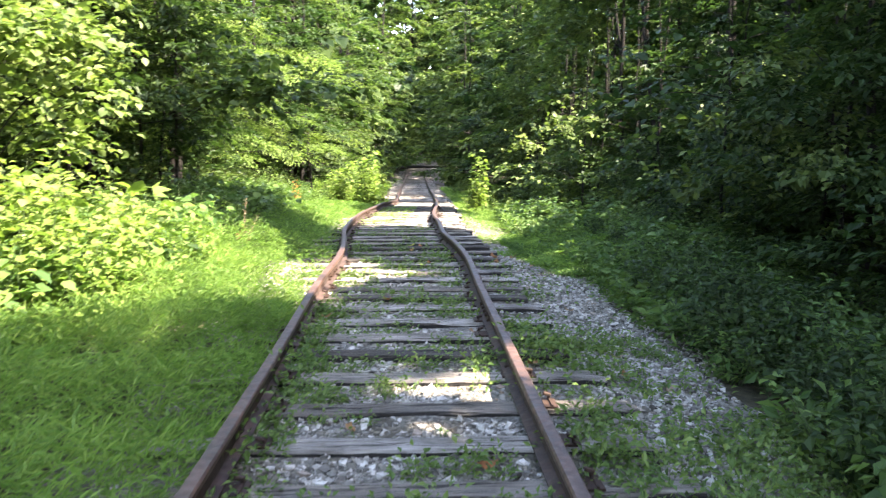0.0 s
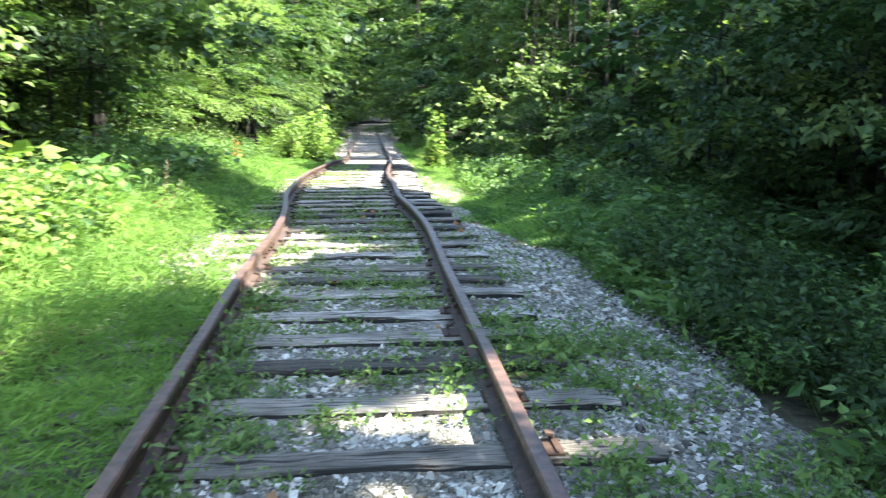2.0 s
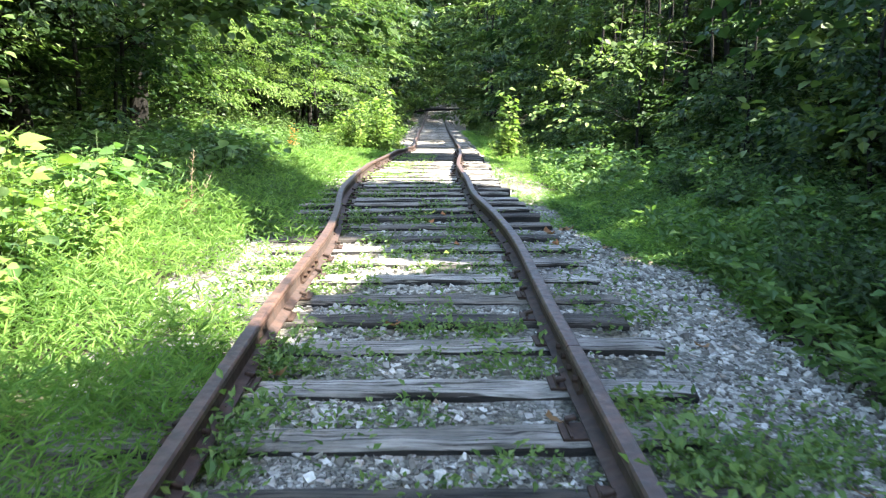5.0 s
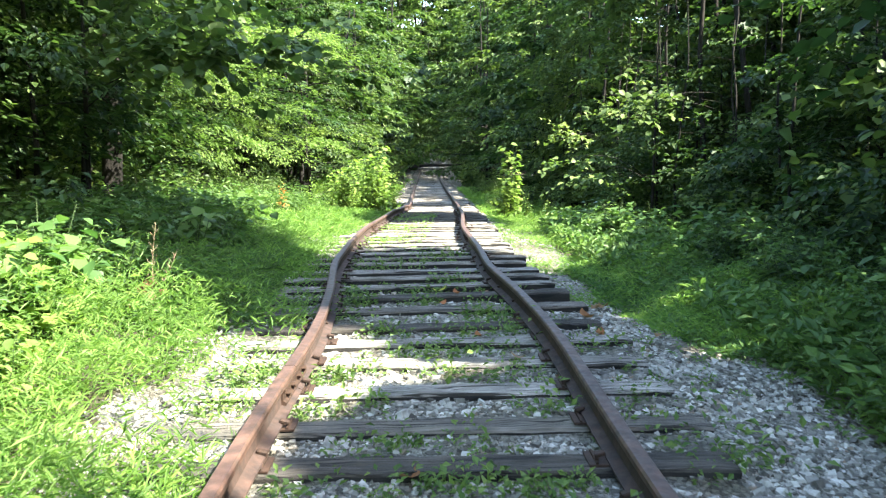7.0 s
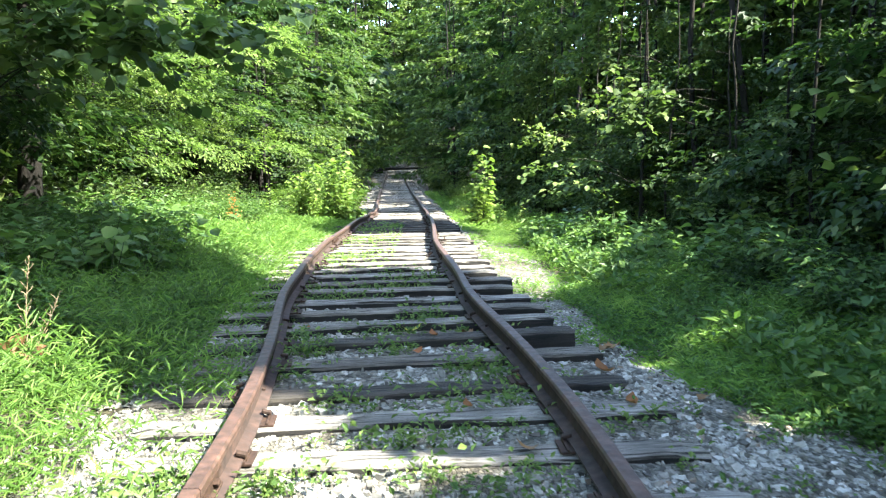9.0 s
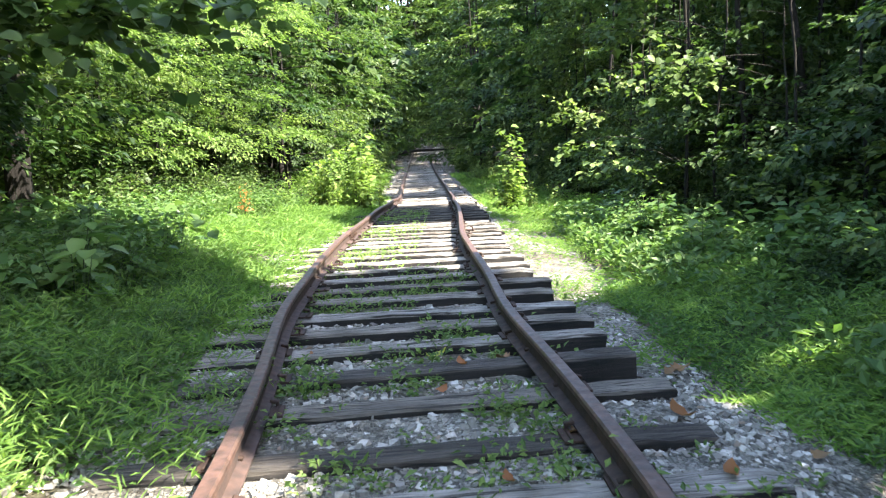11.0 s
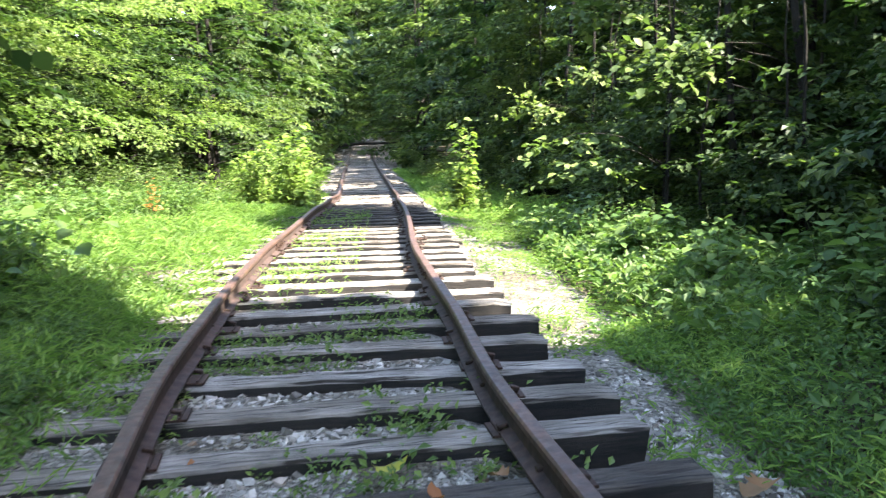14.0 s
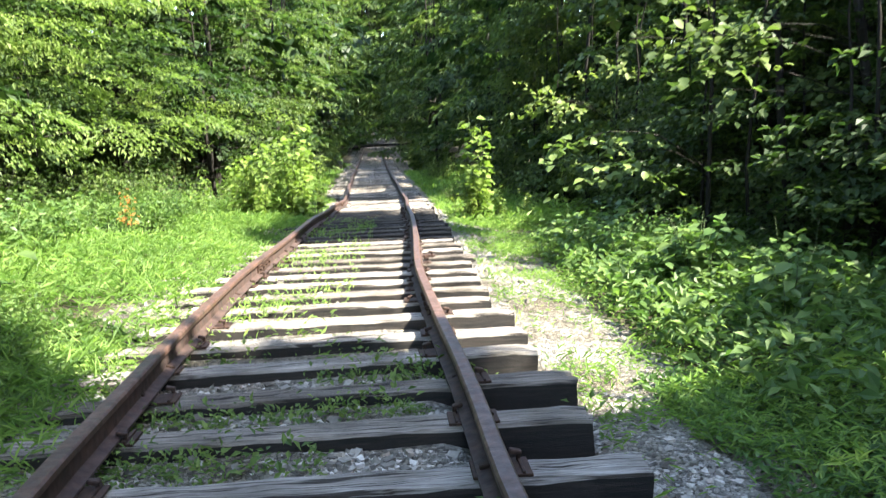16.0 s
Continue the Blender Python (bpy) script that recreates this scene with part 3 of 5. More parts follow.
def sunny(x, y):
    """Ground to be lit: twigs whose shadow would fall there are left out."""
    x, y = x + 0.12 * wave(x, y, 3.1, 1), y + 0.14 * wave(x, y, 2.7, 3)
    o = inside(x, y, 0.25, 4.6, 0.5, 0.36) | inside(x, y, 1.04, 4.38, 0.34, 0.18) | inside(x, y, 0.62, 4.85, 0.18, 0.4) | inside(x, y, 0.3, 3.72, 0.34, 0.13)
    o |= inside(x, y, -2.8, 8.1, 1.9, 1.95) | inside(x, y, -1.3, 8.6, 0.7, 1.25) | inside(x, y, -0.3, 8.85, 0.75, 0.22)
    o |= (x < -1.0) & (x > -3.4) & (y > np.interp(x, [-3.3, -2.5, -2.0, -1.5, -1.1], [4.2, 5.0, 5.9, 6.4, 6.85])) & (y < 9.6)
    o |= (x < -3.0) & (x > np.where(y < 9.6, -11, -6.5)) & (y > 3.6) & (y < 10.5) | (x < -4.8) & (x > -13) & (y > 14.4) & (y < 19.5) & (wave(x, y, 1.6, 7) > 0.15)
    o |= (x < 0.55) & (y > 14.4) & (y < 20.1) & (x > -6) | inside(x, y, 0.8, 14.5, 0.8, 1.1) | inside(x, y, 1.5, 17.7, 1.3, 2.5)
    o |= (x < -1.6) & (x > -5) & (y > np.interp(x, [-4.3, -3.6, -2.9, -1.9, -1.6], [15.3, 14.6, 14.15, 13.6, 14.3])) & (y < 16)
    o |= (x < -2.6) & (x > np.where(y < 20.5, -6.2, -60)) & (y > 15.5) & (y < 33) | (y > 26.2) & (y < 30.6) & (x < 2)
    o |= inside(x, y, -4.3, 25.2, 1.8, 2.4) | inside(x, y, 0.0, 25.4, 0.8, 0.8) | (x < -4.5) & (y > 21)
    o |= (x < -5.8) & (x > -10.5) & (y > 9.4) & (y < 13.6)
    # light on the thicket and on the boughs behind it
    o |= inside(x, y, 2.3, 13.7, 0.45, 0.8) | inside(x, y, 2.8, 13.4, 0.7, 0.7) | inside(x, y, 2.9, 19.3, 0.9, 0.7) | inside(x, y, 0.9, 20.6, 0.8, 0.6)
    o |= (x > 0.4) & (x < 7) & (y > 18.5) & (wave(x, y, 2.2, 4) > 0.5)
    o |= (x > 2.0) & (x < 6) & (y > 6) & (y < 18.5) & (wave(x, y, 2.9, 8) > 0.85)
    # flecks of light
    o |= (x > 0.7) & (x < 5) & (y > 9.3) & (y < 17) & (wave(x, y, 5.1, 9) > np.where((x < 3) & (y < 13), 0.25, np.where((x < 3) & (y < 14), 0.5, 0.35)))
    o |= (x < -1.9) & (y > 9.8) & (y < 15) & (wave(x, y, 4.3, 2) > 0.75)
    o |= (x < -1.2) & (x > -3.3) & (y > 2.5) & (y < 6.6) & (wave(x, y, 4.1, 6) > 0.55)
    o |= wave(x, y, 3.3, 11) > 0.82
    return o | (y > np.where((x > -3) & (x < 0.2), 31, 21.3)) & (wave(x, y, 1.3, 5) > np.where((x > -3) & (x < 0) & (y < 34), 0.3, 0.1))


# ---- trees ----
def limbs(g, soup, height, radius, low, count, trunk_r, bend=0.5, keep=None, origin=None):
    """Trunk and limbs into the soup; gives back points and headings from which the leafy twigs grow."""
    zs = np.linspace(-0.5, height, 12)
    sway = np.cumsum(g.normal(0, 0.05 * bend * height / 4, (12, 2)), 0)
    sway -= sway[1]
    trunk = np.c_[sway, zs]
    soup.tube(trunk, trunk_r * np.linspace(1.15, 0.18, 12) * (1 + 0.25 * (np.arange(12) == 0)), 8)
    starts, heads = [], []
    for k in range(count):
        u = (k + 0.5) / count
        h = low + (height * 0.97 - low) * u
        az = k * 2.4 + g.normal(0, 0.4)
        reach = radius * (1 - 0.75 * u ** 2.2) * g.uniform(0.75, 1.1)
        base = np.array([np.interp(h, zs, trunk[:, 0]), np.interp(h, zs, trunk[:, 1]), h])
        out = np.array([math.cos(az), math.sin(az), 0])
        q = np.linspace(0, 1, 6)[:, None]
        rise = g.uniform(0.1, 0.45) * reach * (0.5 + u)
        line = base + out * q * reach + np.array([0, 0, 1.0]) * (q * rise - q ** 2 * rise * 0.8) + np.cumsum(g.normal(0, 0.09 * reach / 3, (6, 3)), 0) * q
        full = line
        if keep is not None and not keep(line[2:] + origin).all():
            starts.append((full, reach))
            continue
        soup.tube(line, trunk_r * (0.3 - 0.18 * u) * np.linspace(1, 0.1, 6), 3)
        starts.append((full, reach))
    return starts


def crown(g, starts, twigs, leaf, count=13, spread=0.45, aspect=0.72, keep=None, origin=None, fine=False, tip=2.2):
    org, hd, rc = [], [], []
    total = sum(r for _, r in starts)
    for line, reach in starts:
        n = max(3, int(twigs * reach / total))
        q = g.beta(tip, 1.1, n) * 5
        i = np.minimum(q.astype(int), 4)
        fr = (q - i)[:, None]
        p = line[i] * (1 - fr) + line[i + 1] * fr + g.normal(0, spread * 0.55, (n, 3)) * np.array([1, 1, 0.6])
        out = line[-1] - line[0]
        d = unit(unit(out)[None] * 0.55 + g.normal(0, 0.75, (n, 3)) * np.array([1, 1, 0.3]))
        d[:, 2] -= 0.12
        org.append(p)
        hd.append(d)
        rc.append(g.uniform(0.35, 0.8, n))
    org, hd, rc = np.concatenate(org), np.concatenate(hd), np.concatenate(rc)
    if keep is not None:
        ok = np.ones(len(org), bool)
        for q in (0.0, 0.5, 1.0):
            ok &= keep(org + hd * rc[:, None] * q + np.array([0, 0, -0.25 * q * q]) * rc[:, None] + origin)
        org, hd, rc = org[ok], hd[ok], rc[ok]
    return sprays(g, org, hd, rc, count, leaf, aspect, fine=fine)


def fan_crown(g, starts, number, leaf, count, aspect=0.62, keep=None, origin=None, wide=1.0):
    """Leafy fans along the limbs; those in the way of the light are left out."""
    org, hd, rc = [], [], []
    total = sum(r for _, r in starts)
    for line, reach in starts:
        n = max(2, int(number * reach / total))
        q = g.beta(1.6, 1.0, n) * 4.9
        i = q.astype(int)
        fr = (q - i)[:, None]
        org.append(line[i] * (1 - fr) + line[i + 1] * fr + g.normal(0, 0.12, (n, 3)))
        out = line[-1] - line[0]
        az = math.atan2(out[1], out[0]) + g.normal(0, 0.7, n)
        hd.append(np.stack([np.cos(az), np.sin(az), g.normal(0.02, 0.16, n)], 1))
        rc.append((0.35 + 0.22 * reach) * g.uniform(0.6, 1.25, n))
    org, hd, rc = np.concatenate(org), np.concatenate(hd), np.concatenate(rc)
    if keep is not None:
        ok = np.ones(len(org), bool)
        for q in (0.0, 0.5, 1.0):
            ok &= keep(org + hd * rc[:, None] * q + np.array([0, 0, -0.3 * q * q]) * rc[:, None] + origin)
        org, hd, rc = org[ok], hd[ok], rc[ok]
    return fans(g, org, hd, rc, rc * 0.42 * wide, count, leaf, aspect)


def tree(seed, at, height, radius, low, twigs=620, leaf=0.16, trunk_r=0.13, mat=None, count=24, keep=None, label="", turn=0.0, scale=1.0, leaves=13, name="tree", group="trees along the track", aspect=0.72, spread=0.45, fan=False):
    g = np.random.default_rng(seed)
    s = Soup()
    base = np.array([at[0], at[1], float(ground_z(at[0], at[1]))])
    st = limbs(g, s, height, radius, low, count, trunk_r, keep=keep, origin=base)
    v, f = fan_crown(g, st, twigs, leaf, leaves, aspect, keep, base) if fan else crown(g, st, twigs, leaf, leaves, keep=keep, origin=base, aspect=aspect, spread=spread)
    m = Matrix.Translation(base) @ Matrix.Rotation(turn, 4, "Z") @ Matrix.Scale(scale, 4)
    t = thing(name, m, label or "leafy green broadleaf tree at the edge of the wood", "tree", group)
    child("trunk", s.mesh("trunk", [BARK]), t, "dark grey-brown bark")
    child("crown", mesh("crown", v, f, [mat or LEAF]), t)
    return t


def stand(proto, x, y, turn, scale, label=""):
    c = copy_thing(proto, Matrix.Translation((x, y, float(ground_z(x, y)) - 0.02)) @ Matrix.Rotation(turn, 4, "Z") @ Matrix.Diagonal((scale, scale, scale, 1)))
    c.scale = (scale,) * 3
    if label:
        tagged(c, label)
    return c


def shade_only(p):
    """Twigs that leave the glades open to the sun."""
    lx, ly = landing(p)
    s = p[..., 0] - track_x(p[..., 1])
    return ~sunny(lx, ly) & ~((s < 3.3) & (p[..., 2] < 3.6)) & ~((s < np.where(p[..., 1] > 7, 3.4, 2.4)) & (p[..., 2] < np.where(p[..., 1] > 7, 40, 10)))


def left_shade(p):
    """Twigs of the left trees that leave the sunny verge and the camera's way open."""
    lx, ly = landing(p)
    s = p[..., 0] - track_x(p[..., 1])
    return ~(sunny(lx, ly) & (lx > -5.6)) & (s < -2.2 - np.clip((2.6 - p[..., 2]) * 2, 0, 3))


# the trees on the right of the line, whose crowns shade the track
k = 0
for y in np.arange(-9, 34, 2.6):
    k += 1
    sx = [5.4, 6.4, 5.9, 6.9][k % 4]
    x = float(track_x(y)) + sx
    # up to y = 19 the leaves carry the shade in their colour
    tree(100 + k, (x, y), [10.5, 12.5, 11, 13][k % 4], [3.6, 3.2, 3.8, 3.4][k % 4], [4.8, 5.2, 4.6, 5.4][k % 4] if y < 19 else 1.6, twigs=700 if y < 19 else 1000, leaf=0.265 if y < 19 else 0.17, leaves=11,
         trunk_r=[0.055, 0.065, 0.05, 0.06][k % 4], mat=LEAF if y > 19 else LEAF_SHADED, keep=shade_only, count=30,
         label="tall broadleaf tree beside the ballast")

# crowns out of view, added to block sun and sky over the line
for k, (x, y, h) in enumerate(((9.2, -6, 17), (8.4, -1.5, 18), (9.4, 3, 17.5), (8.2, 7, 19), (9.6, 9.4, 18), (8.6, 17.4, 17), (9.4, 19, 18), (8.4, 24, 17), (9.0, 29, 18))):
    tree(150 + k, (x, y), h, 4.6, 4.5, twigs=430, leaf=0.34, trunk_r=0.13, mat=LEAF_SHADED, keep=shade_only, count=34, label="tall forest tree with a dense high crown added for shade")

# higher unseen crowns, added to shade the trees left of the line
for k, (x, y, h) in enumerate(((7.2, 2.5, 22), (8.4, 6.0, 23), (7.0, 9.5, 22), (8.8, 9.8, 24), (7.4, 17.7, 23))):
    tree(170 + k, (x, y), h, 5.2, 9.5, twigs=760, leaf=0.34, trunk_r=0.14, mat=LEAF_SHADED, keep=shade_only, count=30, leaves=10, label="very tall forest tree with an unseen crown added for shade")

# trees added to shade the far track between the lit stretches
for k, (x, y) in enumerate(((4.7, 18.8), (5.5, 20.8), (4.9, 22.6), (6.6, 19.6))):
    tree(190 + k, (x, y), 12.5, 3.8, 3.0, twigs=800, leaf=0.21, trunk_r=0.06, mat=LEAF, keep=shade_only, count=34, leaves=11, label="tall leafy tree added to shade the far track")
# standing patterns for the rest of the wood
P1 = tree(1, (-7.6, 9.5), 10.5, 3.4, 0.9, 210, 0.115, 0.10, LEAF, leaves=36, count=30, label="leafy green tree with low branches above the grass verge", fan=True, aspect=0.55)
P2 = tree(2, (-8.4, 19.0), 12.0, 3.2, 1.8, 180, 0.15, 0.11, LEAF_SHADED, leaves=34, count=28, label="forest tree with a dark trunk and dense crown", fan=True)
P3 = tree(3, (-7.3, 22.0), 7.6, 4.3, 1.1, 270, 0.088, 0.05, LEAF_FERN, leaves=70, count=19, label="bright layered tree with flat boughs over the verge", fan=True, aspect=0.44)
P4 = tree(4, (11.4, 4.0), 9.0, 3.0, 0.6, 120, 0.17, 0.08, LEAF_SHADED, leaves=30, label="understory tree in the wood, its leaves painted as in shade", fan=True)
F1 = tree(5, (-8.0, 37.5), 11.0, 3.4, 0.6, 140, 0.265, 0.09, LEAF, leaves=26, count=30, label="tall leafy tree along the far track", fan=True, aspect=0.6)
F2 = tree(6, (4.8, 38.5), 12.0, 3.2, 1.0, 120, 0.28, 0.09, LEAF_SHADED, leaves=28, count=28, label="tall forest tree along the far track, shade painted into its leaves", fan=True)
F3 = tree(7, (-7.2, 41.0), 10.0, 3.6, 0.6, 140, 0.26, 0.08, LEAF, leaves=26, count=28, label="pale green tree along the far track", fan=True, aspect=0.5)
F4 = tree(12, (12.6, -5.0), 12.0, 3.5, 0.4, 92, 0.42, 0.10, LEAF_SHADED, leaves=22, count=30, label="forest tree deep in the wood with shade painted into its leaves", fan=True)
left = [(P1, -6.2, 3.0, 1.2, 0.9), (P4, -7.6, 5.8, 2.2, 0.95), (P2, -8.6, 12.6, 0.6, 0.95), (P3, -8.4, 26.0, 2.0, 1.05), (P3, -8.3, 18.4, 4.1, 0.95), (P4, -9.5, 7.6, 4.0, 1.2),
        (P1, -10.5, 15.6, 5.1, 1.25), (P4, -10.5, 20.6, 0.4, 1.2), (P2, -8.6, 25.6, 2.6, 1.0), (P2, -7.4, 28.8, 1.9, 0.95), (P2, -8.4, 31.2, 4.2, 1.2),
        (P1, -6.6, 33.6, 0.3, 1.0), (P4, -5.6, 29.6, 0.3, 0.62), (P4, -8.6, -0.5, 3.1, 1.1), (P1, -6.9, -4.0, 2.1, 1.0)]
for p, x, y, a, sc in left:
    stand(p, x, y, a, sc)
g = np.random.default_rng(71)
for x, y0, step in ((9.0, 0.5, 2.3), (11.8, -4.0, 2.7), (15.6, -6.0, 4.0), (21.0, -6.0, 5.5)):
    for y in np.arange(y0, 40, step):
        stand(F4, float(track_x(y)) * 0.5 + x + g.uniform(-0.7, 0.7), y + g.uniform(-0.6, 0.6), g.uniform(0, 6.28), g.uniform(0.68, 0.8) * (1 + max(0, x - 9) * 0.1), "forest tree deep in the wood with shade painted into its leaves")
for x, y0, step in ((-9.6, 1.0, 2.7), (-12.6, -4.0, 3.4), (-17.0, 0.0, 5.0)):
    for y in np.arange(y0, 40, step):
        stand(F4, float(track_x(y)) * 0.5 + x + g.uniform(-0.7, 0.7), y + g.uniform(-0.6, 0.6), g.uniform(0, 6.28), g.uniform(0.75, 1.0) * (1 + max(0, -12 - x) * 0.07), "forest tree in the wood behind the verge, its leaves painted as in shade")
# a tall tree beside the verge whose crown keeps the wood behind it dark
tree(8, (-5.9, 12.9), 14.5, 4.6, 2.2, twigs=330, leaf=0.13, trunk_r=0.13, mat=LEAF, keep=left_shade, count=40, leaves=34, label="tall leafy tree hanging over the grass verge", fan=True, aspect=0.5)
tree(9, (-5.8, 16.2), 13.0, 3.8, 3.0, twigs=220, leaf=0.14, trunk_r=0.15, mat=LEAF, keep=left_shade, count=30, leaves=32, label="forest tree with a thick dark trunk beside the verge", fan=True, aspect=0.5)
# low understory closing the wood on both sides; U1's leaves have shade painted in
U1 = tree(10, (6.6, 3.6), 4.6, 2.2, 0.3, 105, 0.12, 0.035, LEAF_SHADED, leaves=28, count=22, label="low understory tree in deep shade", group="understory", fan=True)
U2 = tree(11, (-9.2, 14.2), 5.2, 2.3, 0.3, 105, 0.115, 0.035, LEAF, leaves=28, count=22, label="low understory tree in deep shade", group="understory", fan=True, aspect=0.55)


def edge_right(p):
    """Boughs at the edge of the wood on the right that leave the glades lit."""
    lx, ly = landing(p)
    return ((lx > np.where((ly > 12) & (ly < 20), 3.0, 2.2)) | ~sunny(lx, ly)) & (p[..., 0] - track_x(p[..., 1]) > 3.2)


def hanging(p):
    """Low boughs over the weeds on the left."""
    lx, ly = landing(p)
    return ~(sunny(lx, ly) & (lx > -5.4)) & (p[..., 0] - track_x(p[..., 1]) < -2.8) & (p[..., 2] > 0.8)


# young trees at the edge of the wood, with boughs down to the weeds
for k, (x, y, mat) in enumerate(((-5.4, 11.2, LEAF_SHADED), (-5.2, 13.1, LEAF_SHADED), (-5.6, 15.0, LEAF_SHADED))):
    tree(670 + k, (x, y), 6.0, 2.3, 1.0, 240, 0.12, 0.035, mat, leaves=34, count=28, keep=hanging, label="young tree with drooping boughs over the weeds, leaves painted as in shade", group="understory", fan=True, aspect=0.6)
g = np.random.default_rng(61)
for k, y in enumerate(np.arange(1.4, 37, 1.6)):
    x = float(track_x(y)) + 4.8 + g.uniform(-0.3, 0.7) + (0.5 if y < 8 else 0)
    tree(600 + k, (x, y), g.uniform(4.8, 6.2), g.uniform(1.9, 2.4), 0.5, 270, 0.105, 0.025, LEAF if y > 19 or k % 3 == 2 else LEAF_SHADED, leaves=30, count=30, keep=edge_right,
         label="young maple with flat layered boughs at the edge of the wood", group="understory", fan=True, aspect=0.7)
for k, y in enumerate(np.arange(4.5, 37, 1.75)):
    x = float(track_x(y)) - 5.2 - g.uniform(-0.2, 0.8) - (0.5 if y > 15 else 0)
    # leaf colours carry the sunlight before y = 12 and shade further along
    tree(640 + k, (x, y), g.uniform(4.2, 5.8), g.uniform(1.8, 2.3), 1.1 if y < 20 else 0.5, 190, 0.105, 0.025, LEAF_PALE if y < 12 else [LEAF, LEAF_SHADED, LEAF_PALE][k % 3] if y < 23 else [LEAF_SHADED, LEAF][k % 2], leaves=36 if y < 12 else 30, count=28, keep=left_shade,
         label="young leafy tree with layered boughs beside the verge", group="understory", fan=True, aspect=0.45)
g = np.random.default_rng(14)
for y in np.arange(-1, 36, 2.1):
    near = float(np.interp(y, [0, 10, 13, 21, 23, 36], [6.4, 6.6, 8.0, 8.0, 6.8, 6.0]))
    stand(U1, float(track_x(y)) + near + g.uniform(0, 0.7), y, g.uniform(0, 6.28), g.uniform(0.8, 1.0))
    if y > 8.5:
        stand(U1, float(track_x(y)) - 7.2 - g.uniform(0, 0.8), y, g.uniform(0, 6.28), g.uniform(0.75, 1.0))
for k, y in enumerate(np.arange(7.5, 22, 1.8)):
    stand(U1, float(track_x(y)) + 5.4 + 0.4 * (k % 3), y, k * 1.7, 0.84 + 0.06 * (k % 2))
for k, (x, y) in enumerate(((5.0, 13.2), (5.6, 14.8), (4.9, 16.4), (5.8, 17.8), (5.2, 19.4), (5.6, 21.0), (6.8, 13.9), (7.0, 16.0), (7.0, 18.4), (6.8, 20.2))):
    stand([U1, U2][k % 2], x, y, k * 1.1, 0.44 + 0.05 * (k % 3), "small shaded tree behind the thicket")
# the wood along the far part of the line
g = np.random.default_rng(12)
y = 36.0
while y < 125:
    for sd in (-1, 1):
        near = 4.6 + g.uniform(-0.4, 1.4) + (0.3 if y < 55 else -0.6)
        x = float(track_x(y)) + sd * near
        stand([F1, F3, F3, F2][g.integers(4)] if sd < 0 else [F1, F2, F3, F1][g.integers(4)], x, y + g.uniform(-1.5, 1.5), g.uniform(0, 6.28), g.uniform(0.85, 1.2) * (1 + (y - 36) / 130), "tall leafy tree along the far track")
        stand(F4, x + sd * g.uniform(5, 7), y + g.uniform(-2, 2), g.uniform(0, 6.28), g.uniform(1.4, 1.8) * (1 + (y - 36) / 150), "tall forest tree far behind the verge")
    y += 4.6 + (y - 36) * 0.055
for x, y, sc in ((7.4, 40, 1.2), (9.6, 45, 1.3), (12.5, 51, 1.5), (15.5, 59, 1.7), (19, 70, 2.0), (24, 84, 2.4), (5.6, 31, 0.75), (6.4, 35, 0.85)):
    stand(F4, x, y, x * 3, sc, "tall forest tree far behind the verge")
for x in np.arange(-30, 20, 4.2):
    stand(F4, float(x), 126 + 7 * math.sin(x), x, 2.6 + 0.4 * math.sin(x * 3), "tall forest tree closing the far end of the line")
    stand(F4, float(x) + 2.1, 141 + 5 * math.cos(x), x + 1, 3.1, "tall forest tree closing the far end of the line")
for x, y, sc in ((-10.2, 96, 2.1), (-1.0, 101, 2.2), (-13, 128, 2.2), (-8.5, 131, 2.5), (-4, 127, 2.1), (1, 129, 2.4), (-19, 125, 2.4), (7, 126, 2.4), (-10, 142, 3.2), (-2, 144, 3.3), (-7, 118, 1.6), (-5.2, 121, 1.9), (-9.5, 121, 1.8), (-3.5, 116, 1.7), (-6.5, 160, 4.0), (-14, 165, 4.0), (2, 163, 4.0), (-22, 160, 4.0), (12, 160, 4.0)):
    stand([F1, F3][int(x) % 2], float(x), y, float(x), sc, "tall forest tree closing the far end of the line")


